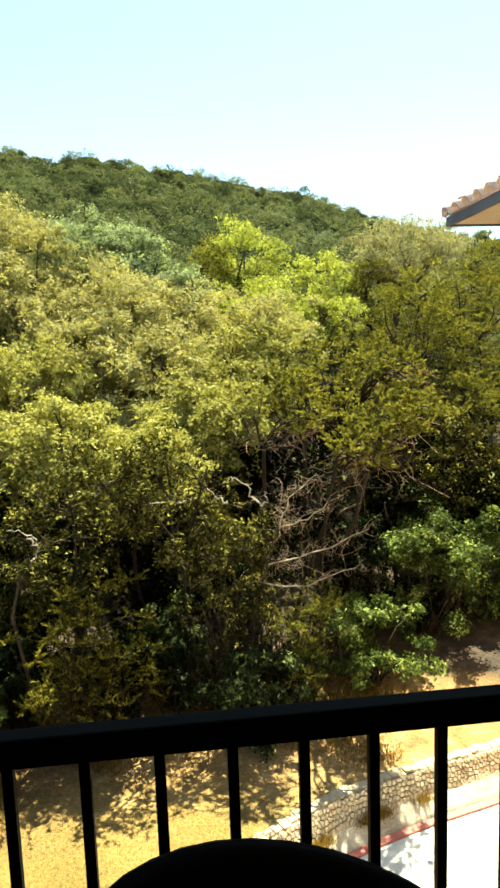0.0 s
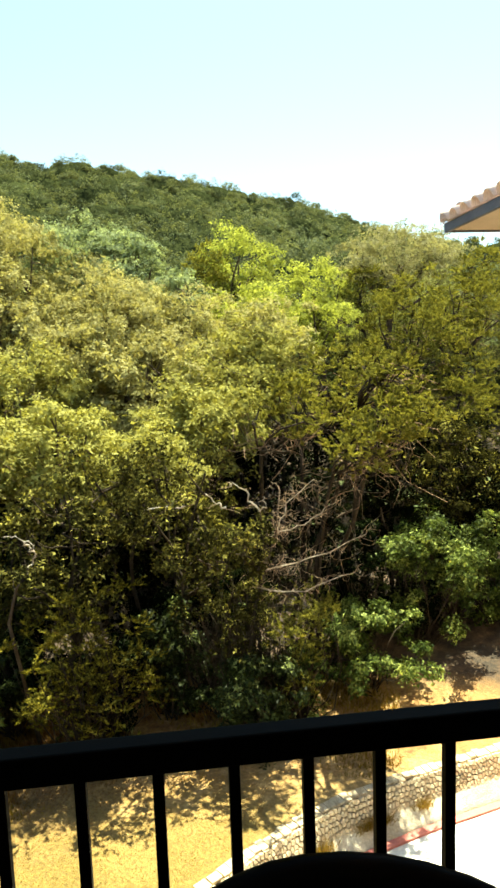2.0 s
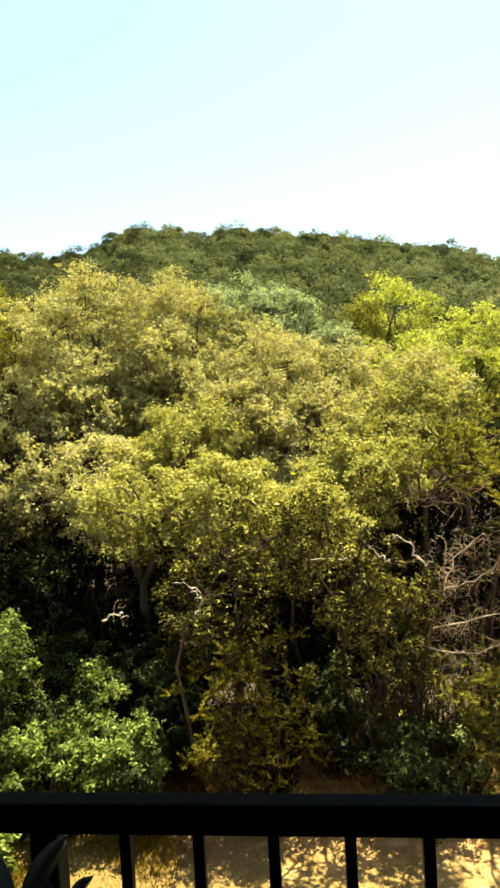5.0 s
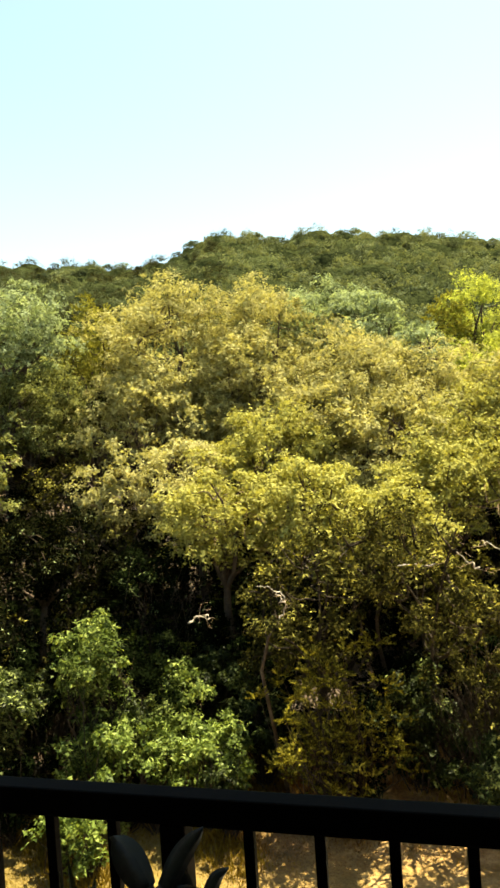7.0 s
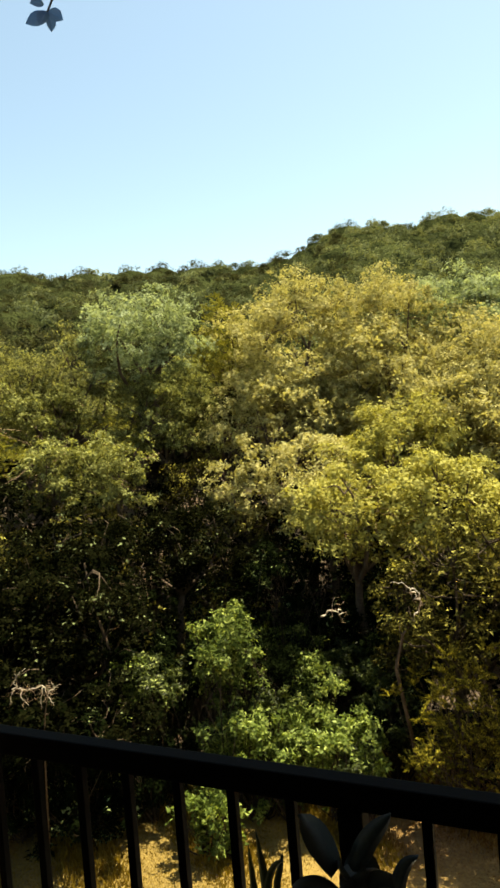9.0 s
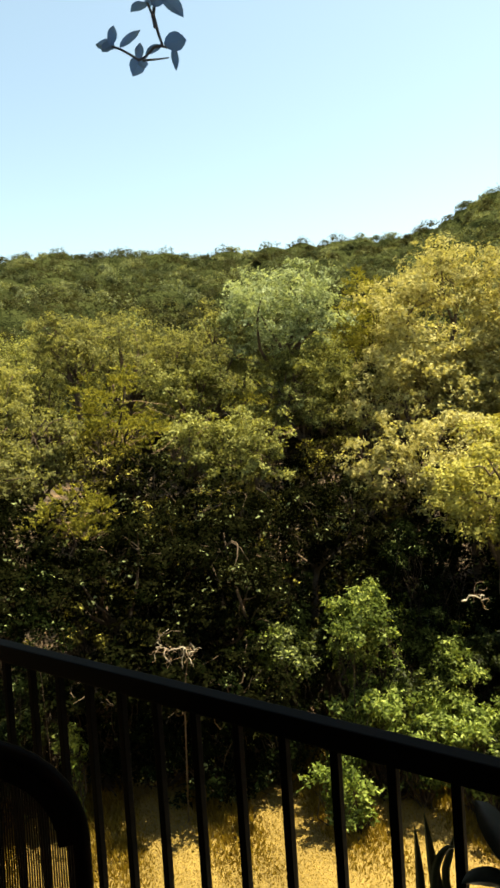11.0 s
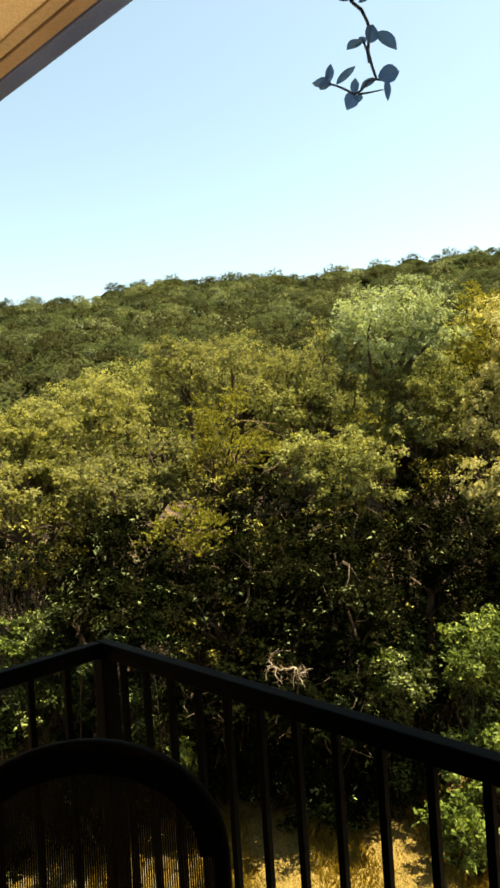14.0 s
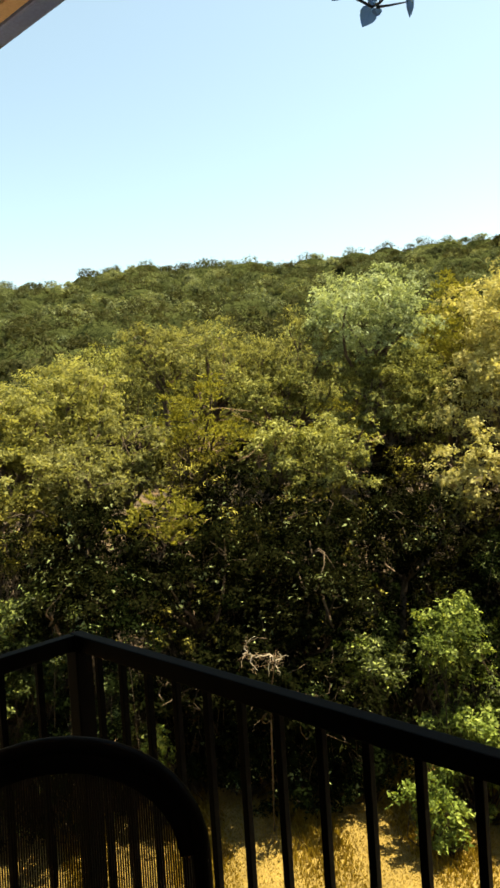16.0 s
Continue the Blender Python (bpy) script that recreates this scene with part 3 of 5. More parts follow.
def strap(points, width, thick, steps=14):
    """A leaf that bends along the given points to a pointed tip, as (verts, faces)."""
    pts = [Vector(p) for p in points]
    pts = [pts[0]] + pts + [pts[-1] * 2 - pts[-2]]
    n, line = len(pts) - 3, []
    for i in range(steps + 1):
        u = min(i / steps * n, n - 1e-6)
        k, f = int(u), u - int(u)
        a, b, c, d = pts[k:k + 4]
        line.append(0.5 * (2 * b + (c - a) * f + (2 * a - 5 * b + 4 * c - d) * f * f + (3 * b - a - 3 * c + d) * f ** 3))
    verts, faces = [], []
    for i, p in enumerate(line):
        way = (line[min(i + 1, steps)] - line[max(i - 1, 0)]).normalized()
        side, t = way.cross(Vector((0, 1, 0))).normalized(), i / steps
        w_ = width * min(1.0, 0.7 + t) * max(0.03, 1 - t ** 4) ** 0.8
        verts += [p - side * w_ / 2, p + Vector((0, -thick, 0)), p + side * w_ / 2, p + Vector((0, thick * 0.4, 0))]
    for i in range(steps):
        faces += [(4 * i + k, 4 * i + (k + 1) % 4, 4 * i + 4 + (k + 1) % 4, 4 * i + 4 + k) for k in range(4)]
    faces += [(3, 2, 1, 0), tuple(4 * steps + k for k in range(4))]
    return verts, faces


def flower_pot(owner, r, h):
    rings = [(0.0, 0.72), (0.02, 0.74), (h * 0.6, 0.93), (h - 0.04, 1.0), (h - 0.035, 1.07), (h, 1.07), (h, 0.96), (h - 0.05, 0.94)]
    verts, faces = [], []
    for z, k in rings:
        verts += [(r * k * math.cos(a), r * k * math.sin(a), z) for a in np.linspace(0, 2 * math.pi, 24, endpoint=False)]
    for j in range(len(rings) - 1):
        faces += [(j * 24 + i, j * 24 + (i + 1) % 24, (j + 1) * 24 + (i + 1) % 24, (j + 1) * 24 + i) for i in range(24)]
    faces.append(tuple(range(24))[::-1])
    pot = part("pot", mesh_of("pot", verts, faces, POT, True), POT, owner, "brown glazed pot")
    part("soil", mesh_of("soil", [(r * 0.94 * math.cos(a), r * 0.94 * math.sin(a), h - 0.04) for a in np.linspace(0, 2 * math.pi, 24, endpoint=False)], [tuple(range(24))], SOIL), SOIL, pot, "dark potting soil")


# a tall succulent and a sword-leaved plant in pots behind the railing's post
suc = thing("potted_succulent", (-0.53, 0.84, FLOOR), "tall blue-green broad-leaved succulent in a brown pot", "plant")
flower_pot(suc, 0.17, 0.36)
suc_stem = part("stem", mesh_of("stem", *tube([(0, 0, 0.3), (0.01, 0.0, 0.6), (0.0, 0.01, 0.9), (0.0, 0.01, 1.04)], [0.04, 0.036, 0.034, 0.026], 10), SUCCULENT, True), SUCCULENT, suc)
for x, d, ln, wd, bd, z in ((-0.03, (-0.45, 0.05, 0.8), 0.088, 0.074, 0.012, 1.04), (0.0, (0.3, -0.3, 0.9), 0.06, 0.07, 0.0, 1.01), (0.0, (-0.3, -0.3, 0.9), 0.06, 0.07, 0.0, 1.01),
                            (0.0, (0.1, 0.4, 0.9), 0.07, 0.07, 0.0, 1.0), (0.01, (0.9, -0.2, 0.25), 0.07, 0.06, 0.02, 1.005), (0.0, (0.1, -0.5, 0.7), 0.08, 0.08, 0.02, 0.98), (0.0, (0.7, 0.5, 0.2), 0.10, 0.065, 0.03, 0.95), (0.0, (-0.6, -0.4, 0.3), 0.13, 0.07, 0.04, 0.93)):
    part("leaf", mesh_of("leaf", *blade((x, 0.01, z), d, ln, wd, bd, 0.006), SUCCULENT, True), SUCCULENT, suc_stem)
# a stout leaf rising towards the rail, a hooked one, and a drooping one
for pts, wd in (([(0.0, 0.0, 1.055), (0.024, 0.004, 1.10), (0.056, 0.008, 1.138)], 0.030), ([(0.040, -0.01, 1.0), (0.060, -0.01, 1.040), (0.068, -0.01, 1.066), (0.078, -0.008, 1.084), (0.093, -0.005, 1.094)], 0.021),
                ([(-0.01, 0.0, 0.99), (-0.045, -0.005, 1.022), (-0.072, -0.01, 1.022), (-0.098, -0.01, 1.005)], 0.030), ([(0.01, 0.0, 1.0), (0.030, -0.004, 1.044), (0.056, -0.008, 1.050), (0.072, -0.01, 1.035)], 0.030)):
    part("leaf", mesh_of("leaf", *strap(pts, wd, 0.007), SUCCULENT, True), SUCCULENT, suc_stem)


def sword_plant(place, leaves):
    """A pot of narrow upright leaves whose tips lean and curl over."""
    plant = thing("potted_sword_plant", place, "dark upright sword-leaved plant in a brown pot", "plant", "sword plants by the railing")
    flower_pot(plant, 0.13, 0.28)
    for pts, wd in leaves:
        part("leaf", mesh_of("leaf", *strap([(pts[0][0] * 0.4, pts[0][1], 0.24), (pts[0][0] * 0.9, pts[0][1], 0.62)] + pts, wd, 0.003), SWORD, True), SWORD, plant)


sword_plant((-0.685, 0.88, FLOOR), (
    ([(0.001, 0.0, 0.90), (-0.003, 0.0, 0.964), (-0.007, 0.0, 0.996), (-0.014, 0.0, 1.054)], 0.022), ([(-0.030, 0.01, 0.90), (-0.031, 0.01, 0.960), (-0.035, 0.01, 1.025)], 0.017),
    ([(-0.002, -0.01, 0.90), (0.001, -0.01, 0.965), (0.009, -0.01, 0.997), (0.022, -0.01, 1.018), (0.034, -0.01, 1.023)], 0.013), ([(0.018, 0.0, 0.90), (0.014, 0.0, 0.969), (0.023, 0.0, 1.005), (0.029, 0.0, 1.032)], 0.014),
    ([(0.03, 0.03, 0.84), (0.045, 0.035, 0.92)], 0.015), ([(-0.01, -0.03, 0.82), (-0.02, -0.035, 0.90)], 0.015)))
sword_plant((-0.28, 0.885, FLOOR), (
    ([(-0.018, 0.0, 0.88), (-0.024, 0.0, 0.970), (-0.029, 0.0, 1.005), (-0.038, 0.0, 1.026)], 0.012), ([(0.012, 0.0, 0.88), (0.012, 0.0, 1.002), (0.011, 0.0, 1.024), (0.004, 0.0, 1.040), (-0.003, 0.0, 1.043)], 0.011),
    ([(0.026, 0.01, 0.88), (0.026, 0.01, 0.960), (0.022, 0.01, 1.002), (0.016, 0.01, 1.017), (0.004, 0.01, 1.023)], 0.013), ([(0.0, -0.03, 0.80), (0.01, -0.04, 0.90)], 0.014)))


def vine_leaf(base, way, size, wide, face):
    """A small oval pointed leaf, folded along its midrib and drooping at the tip."""
    base, way, face = Vector(base), Vector(way).normalized(), Vector(face).normalized()
    side = way.cross(face).normalized()
    verts, faces = [], []
    prof = ((0.0, 0.06), (0.12, 0.30), (0.3, 0.46), (0.5, 0.5), (0.68, 0.44), (0.84, 0.27), (1.0, 0.02))
    for t, wd in prof:
        p = base + way * size * t - face * size * 0.12 * t * t
        verts += [p - side * wd * wide + face * wd * wide * 0.3, p, p + side * wd * wide + face * wd * wide * 0.3]
    for i in range(len(prof) - 1):
        faces += [(3 * i, 3 * i + 1, 3 * i + 4, 3 * i + 3), (3 * i + 1, 3 * i + 2, 3 * i + 5, 3 * i + 4)]
    return verts, faces


def hanging_vine():
    """A trailing spray that hangs from a hook in the soffit; its places are in half-millimetres across and up."""
    hook = Vector((-0.60, 0.33, 10.555))
    v = thing("hanging_vine", hook, "thin trailing vine with small oval leaves, hanging from the soffit", "plant")
    right, up, front = Vector((0.700, 0.713, -0.051)), Vector((0.042, 0.030, 0.999)), Vector((0.713, -0.701, -0.009))
    o = Vector((-0.635, 0.304, 8.110)) - hook  # the middle of the spray
    def at_(x, y, z=0.0):
        return o + (right * x + up * y + front * z) * 0.000393
    def stem(pts, r0, r1):
        n = len(pts) - 1
        return part("stem", mesh_of("stem", *tube(pts, [r0 + (r1 - r0) * i / n for i in range(n + 1)], 6), STALK, True), STALK, v)
    spray = stem([Vector((0, 0, 0)), Vector((0.01, 0.0, -0.7)), Vector((-0.02, 0.01, -1.5)), at_(-8, 190), at_(2, 120), at_(20, 105), at_(31, 82), at_(34, 68), at_(31, 30), at_(38, 2), at_(46, -22), at_(58, -23)], 0.0016, 0.0009)
    stem([at_(20, 47, 6), at_(28, 30, 4), at_(33, 8, 1)], 0.0008, 0.0010)
    stem([at_(46, -21), at_(30, -28, 6), at_(16, -46, 8), at_(4, -52, 6), at_(-12, -42, 4), at_(-27, -33), at_(-42, -29)], 0.0010, 0.0007)
    stem([at_(10, -52, 6), at_(30, -50, 8), at_(56, -46, 10)], 0.0009, 0.0004)
    shoot = stem([Vector((0.0, 0.0, -0.3)), Vector((0.09, 0.05, -1.2)), at_(250, 300), at_(236, 262), at_(222, 224)], 0.0012, 0.0008)
    leaves = ((46, 63, 83, 32, 30), (31, 42, 42, 76, 28), (26, 46, 18, 66, 15), (20, 48, -10, 31, 22), (48, -20, 88, -9, 31), (64, -20, 71, -52, 15), (44, -20, 14, -41, 15),
              (4, -51, 6, -21, 16), (6, -45, -6, -68, 28), (8, -50, 14, -66, 17), (-28, -32, 6, 2, 15), (-37, -30, -70, -17, 27), (-45, -28, -37, 3, 17), (-43, -28, -59, -41, 17), (-40, -30, -31, -22, 7),
              (2, 116, 0, 148, 13), (14, 116, 32, 124, 9), (4, 128, -24, 140, 18), (6, 150, 34, 166, 20), (-2, 170, -34, 160, 20), (222, 222, 184, 205, 26), (224, 226, 250, 212, 26), (220, 224, 206, 196, 24), (226, 224, 232, 198, 20), (216, 240, 190, 232, 20))
    for i, (x, y, x1, y1, wide) in enumerate(leaves):
        a_, b_ = at_(x, y, 5 * math.sin(i * 2.1)), at_(x1, y1, 14 * math.sin(i * 2.1 + 0.6))
        part("leaf", mesh_of("leaf", *vine_leaf(a_, b_ - a_, (b_ - a_).length, wide * 0.000393, front + right * 0.3 * math.sin(i * 1.7) + up * 0.3 * math.cos(i * 2.3)), VINE), VINE, shoot if x > 200 else spray)


hanging_vine()


# ---- the wing of the house, with a tiled roof ----
def tiled_wing():
    wing = thing("house_wing", (5.0, 11.4, -STEP), "beige stucco house wing with a clay barrel-tile roof", "building")
    o = -wing.location
    cx, cy, ez = 5.06, 11.55, 10.08
    p = part("wall", block(6.1, 16.0, 1.3, 10.6, -STEP - 0.05, ez - 0.062), STUCCO, wing, "beige stucco wall")
    p.location = o
    p = part("soffit", block(cx + 0.08, 16.9, 1.3, cy - 0.08, ez - 0.06, ez - 0.02), STUCCO, wing, "beige stucco soffit")
    p.location = o
    p = part("fascia", block(cx, cx + 0.075, 1.3, cy, ez - 0.09, ez + 0.06, 0.006), SLATE, wing, "dark eave board")
    p.location = o
    p = part("fascia", block(cx + 0.078, 16.9, cy - 0.075, cy, ez - 0.09, ez + 0.06, 0.006), SLATE, wing, "dark eave board")
    p.location = o
    # hipped roof deck
    rise = 0.36
    ridge = 4.0
    dv = [(cx - 0.02, 1.3, ez + 0.063), (cx - 0.02, cy + 0.02, ez + 0.063), (16.9, cy + 0.02, ez + 0.063), (16.9, 1.3, ez + 0.063),
          (cx + ridge, 1.3, ez + 0.063 + rise * ridge), (cx + ridge, cy - ridge, ez + 0.063 + rise * ridge), (16.9, cy - ridge, ez + 0.063 + rise * ridge)]
    p = part("roof", mesh_of("roof", dv, [(0, 4, 5, 1), (1, 5, 6, 2), (4, 3, 6, 5), (3, 0, 1, 2), (0, 3, 4), (2, 6, 3)], TILE), TILE, wing, "clay barrel-tile roof")
    p.location = o
    # barrel tiles: half tubes, a shared mesh, laid up the western slope and the northern hip
    verts, faces = [], []
    n, ln, r0, r1 = 9, 0.50, 0.155, 0.125
    for y, r in ((0.0, r0), (ln, r1)):
        for q in (1.0, 0.86):
            verts += [(r * q * math.cos(math.pi * k / n), y, r * q * math.sin(math.pi * k / n)) for k in range(n + 1)]
    m = n + 1
    for k in range(n):
        faces += [(k, k + 1, 2 * m + k + 1, 2 * m + k), (m + k + 1, m + k, 3 * m + k, 3 * m + k + 1), (m + k, m + k + 1, k + 1, k)]
    tile = mesh_of("roof_tile", verts, faces, TILE, True)
    slope = math.degrees(math.atan(rise))
    roof_tiles = []
    for j in range(12):
        for i in range(16):
            y = cy - 0.16 - 0.40 * i
            x = cx - 0.07 + 0.38 * j * math.cos(radians(slope))
            if y < cy - max(0, 0.38 * j) + 0.05:
                roof_tiles.append((x, y, ez + 0.07 + rise * (x - cx + 0.07) + 0.012 * (j > 0), slope, -90))
    for x, y, z, s, turn in roof_tiles[:250]:
        t = new("roof_tile", tile)
        t.parent = p
        t.matrix_local = Matrix.Translation(Vector((x, y, z))) @ Matrix.Rotation(radians(turn), 4, "Z") @ Matrix.Rotation(radians(s), 4, "X")
    for i in range(9):
        t = new("roof_tile", tile)
        t.parent = wing
        t.matrix_local = Matrix.Translation(Vector((cx + 0.15 + 0.36 * i, cy + 0.07, ez + 0.07)) + o) @ Matrix.Rotation(radians(180), 4, "Z") @ Matrix.Rotation(radians(slope), 4, "X")
    for i in range(8):
        t = new("ridge_tile", tile)
        t.parent = wing
        d = 0.36 * i
        t.matrix_local = Matrix.Translation(Vector((cx + d, cy - d, ez + 0.11 + rise * d)) + o) @ Matrix.Rotation(radians(-135), 4, "Z") @ Matrix.Rotation(radians(14.5), 4, "X") @ Matrix.Diagonal((1.15, 1, 1.15, 1))


tiled_wing()


# ---- trees and bushes ----
def leaves_at(rng, centers, radii, count, size, flat=0.75, under=0.6, rough=0.4):
    """count leaves, each a small pointed blade, in soft balls round the centers."""
    tufts = max(1, count // 6)
    k = rng.integers(0, len(centers), tufts)
    d = rng.normal(size=(tufts, 3))
    d /= np.linalg.norm(d, axis=1)[:, None]
    d[:, 2] = np.where((d[:, 2] < -0.3) & (rng.random(tufts) < under), -d[:, 2] * 0.6, d[:, 2])
    rad = radii[k] * (0.5 + 0.55 * rng.random(tufts) ** 0.6)
    q = centers[k] + d * rad[:, None] * np.array([1, 1, flat])
    face = d * 0.6 + rng.normal(size=(tufts, 3)) * rough + np.array([0, -0.1, 0.6])
    own = rng.integers(0, tufts, count)
    nrm = face[own] + rng.normal(size=(count, 3)) * 0.33
    nrm /= np.linalg.norm(nrm, axis=1)[:, None]
    t = rng.normal(size=(count, 3))
    t -= nrm * (t * nrm).sum(1)[:, None]
    t /= np.linalg.norm(t, axis=1)[:, None]
    p = q[own] + t * size * 0.6 + rng.normal(size=(count, 3)) * size * 0.5
    b = np.cross(nrm, t)
    s = size * (0.6 + 0.8 * rng.random(count))[:, None]
    w = 0.32
    droop = nrm * s * -0.12
    return np.stack([p - t * s * 0.4 + b * s * w, p + t * s * 0.6 + droop, p - t * s * 0.4 - b * s * w], axis=1)


def plumes_at(rng, centers, radii, count, size, spread=1.0):
    """Feathery sprays: fine scale leaves set along short upswept stalks round the centers."""
    per = 22
    k = max(1, count // per)
    own = rng.integers(0, len(centers), k)
    d = rng.normal(size=(k, 3))
    d /= np.linalg.norm(d, axis=1)[:, None]
    d[:, 2] = np.where(d[:, 2] < -0.2, -d[:, 2] * 0.5, d[:, 2])
    root = centers[own] + d * (radii[own] * (0.25 + 0.6 * rng.random(k)))[:, None] * np.array([1, 1, 0.6])
    axis = d * np.array([1, 1, 0.5]) + rng.normal(size=(k, 3)) * 0.25 + np.array([0, 0, 0.35])
    axis /= np.linalg.norm(axis, axis=1)[:, None]
    ln = spread * (0.22 + 0.26 * rng.random(k))
    own = np.repeat(np.arange(k), per)
    n = len(own)
    u = rng.random(n) ** 0.8
    side = rng.normal(size=(n, 3))
    side -= axis[own] * (side * axis[own]).sum(1)[:, None]
    side /= np.linalg.norm(side, axis=1)[:, None]
    side[:, 2] *= 0.6
    bend = np.array([0, 0, -0.10]) * (u ** 2)[:, None] * ln[own][:, None]
    p = root[own] + axis[own] * (u * ln[own])[:, None] + side * ((1 - 0.75 * u) * 0.085 * spread * rng.random(n))[:, None] + bend
    t = axis[own] * 0.8 + side * 0.75 + rng.normal(size=(n, 3)) * 0.2
    t /= np.linalg.norm(t, axis=1)[:, None]
    b = np.cross(t, side + np.array([0.1, 0.2, 0.6]))
    b /= np.linalg.norm(b, axis=1)[:, None] + 1e-6
    s = size * (0.6 + 0.7 * rng.random(n))[:, None]
    return np.stack([p - t * s * 0.35 + b * s * 0.26, p + t * s * 0.65, p - t * s * 0.35 - b * s * 0.26], axis=1)


KINDS = {  # leaves, leaf length, leaves per square metre of crown, clump share, fan, object name, label
    "oak": (OAK, 0.1, 700, 0.30, 0.0, "oak_tree", "yellow-green oak in new leaf at the edge of the wood"),
    "young_oak": (OAK_FRONT, 0.1, 700, 0.30, 0.0, "oak_tree", "fresh yellow-green young oak in front of the older ones"),
    "pale_oak": (PALE, 0.10, 760, 0.30, 0.0, "oak_tree", "pale grey-green oak behind the yellow ones"),
    "tan_oak": (TAN, 0.095, 560, 0.30, 0.0, "oak_tree", "tan-green oak on the slope"),
    "elm": (ELM, 0.1, 540, 0.30, 0.0, "elm_tree", "bright lime-green elm on the slope"),
    "juniper": (JUNIPER, 0.115, 760, 0.26, 1.3, "juniper_tree", "dark olive juniper with feathery boughs"),
    "ash": (ASH, 0.092, 540, 0.28, 0.0, "ash_tree", "soft olive-grey ash tree on the slope"),
    "dusky_oak": (DUSKY, 0.09, 330, 0.28, 0.0, "scrub_oak", "thin brownish scrub oak, dark gaps and glints put in its leaf colour"),
    "laurel": (LAUREL_SHADE, 0.1, 540, 0.30, 0.0, "laurel_tree", "laurel below the canopy, shade put in its dark green leaf colour"),
    "live_oak": (LIVE, 0.095, 760, 0.28, 0.0, "live_oak_tree", "grey-green live oak with a rounded crown"),
    "hackberry": (HACK, 0.098, 540, 0.28, 0.0, "hackberry_tree", "yellowish hackberry tree beside the lawn"),
}
seed_no = [0]


def limb(rng, a_, b_, r0, r1, sides, bow=0.12, steps=5):
    a_, b_ = np.array(a_, float), np.array(b_, float)
    ln = np.linalg.norm(b_ - a_)
    off = rng.normal(size=3) * bow * ln
    off2 = rng.normal(size=3) * bow * ln * 0.4
    pts = []
    for i in range(steps + 1):
        t = i / steps
        pts.append(a_ + (b_ - a_) * t + off * math.sin(math.pi * t) + off2 * math.sin(2 * math.pi * t))
    return tube(pts, [r0 + (r1 - r0) * i / steps for i in range(steps + 1)], sides, False)


def crown_and_trunk(kind, rx, rz, clear, rng, thin=1.0, lean=(0.0, 0.0)):
    """Meshes for one tree whose foot is at the origin and whose crown's middle is clear metres up."""
    mat, size, dens, share, fan, name, label = KINDS[kind]
    area = 4 * math.pi * ((2 * (rx * rz) ** 1.6 + (rx * rx) ** 1.6) / 3) ** (1 / 1.6)
    n_cl = int((16 + 5.5 * area ** 0.75) * (1.15 if fan else 1))
    d = rng.normal(size=(n_cl, 3))
    d /= np.linalg.norm(d, axis=1)[:, None]
    rad = 0.47 + 0.47 * rng.random(n_cl) ** 0.6
    lump = 1 + 0.15 * np.sin(3 * np.arctan2(d[:, 1], d[:, 0]) + rng.random() * 6) + 0.12 * np.sin(5 * d[:, 2] + 4 * d[:, 0] + rng.random() * 6) + 0.1 * rng.normal(size=n_cl)
    cc = d * (rad * lump)[:, None] * np.array([rx, rx, rz])
    if fan:
        cc[:, 2] = np.where(cc[:, 2] > 0, cc[:, 2] * 1.1, cc[:, 2])
        squeeze = 1 - 0.35 * np.clip(cc[:, 2] / rz, 0, 1)
        cc[:, :2] *= squeeze[:, None]
    cc = cc[cc[:, 2] > -0.9 * rz] + np.array([*lean, clear])
    cr = (share * 0.86 * (rx * rx * rz) ** (1 / 3) * (0.55 + 0.75 * rng.random(len(cc)))).clip(0.2, 0.72) * (0.92 if fan else 1)
    count = int(dens * area * 0.5 * thin)
    crown = plumes_at(rng, cc, cr, int(count * 1.25), size * 0.8, 0.75 if thin == 1 else 1.2) if fan else leaves_at(rng, cc, cr, count, size, 0.6)
    base_r = (0.035 + 0.04 * rx + 0.006 * clear) * (0.6 if kind in ("dusky_oak", "juniper") else 1.0)
    fork = np.array([rng.normal() * 0.2 + 0.5 * lean[0], rng.normal() * 0.2 + 0.5 * lean[1], max(0.35 * clear, clear - rz * 1.15)])
    wood = [limb(rng, (0, 0, -0.15), fork, base_r, base_r * 0.72, 8, 0.05, 6)]
    order = rng.permutation(len(cc))
    mains = [cc[i] for i in order[: 6 + int(rx * 2)]]
    joints = []
    for m in mains:
        end = fork + (m - fork) * 0.92
        wood.append(limb(rng, fork - np.array([0, 0, 0.1]), end, base_r * 0.55, 0.02, 4, 0.10, 5))
        joints += [fork + (end - fork) * t for t in (0.45, 0.65, 0.85)]
    joints = np.array(joints)
    for i in order[6 + int(rx * 2):][: 18]:
        j = joints[np.argmin(((joints - cc[i]) ** 2).sum(1))]
        wood.append(limb(rng, j, cc[i], 0.024, 0.008, 4, 0.16, 4))
    dry = []
    if thin == 1 and kind in ("oak", "young_oak", "juniper", "live_oak"):  # a web of dry twigs under the leaves
        for _ in range(int((26 if fan else 15) * rx)):
            j = joints[rng.integers(len(joints))] + rng.normal(size=3) * 0.15
            end = j + rng.normal(size=3) * np.array([0.55, 0.55, 0.3]) + np.array([0, 0, -0.12 if fan else 0.1])
            dry.append(limb(rng, j, end, 0.011, 0.004, 3, 0.16, 3))
            mid = (j + end) / 2
            dry.append(limb(rng, mid, mid + rng.normal(size=3) * 0.28, 0.007, 0.003, 3, 0.2, 2))
    for _ in range((24 if kind == "laurel" else 10) if thin == 1 else 3):  # bare twigs below the leaves
        j = joints[rng.integers(len(joints))]
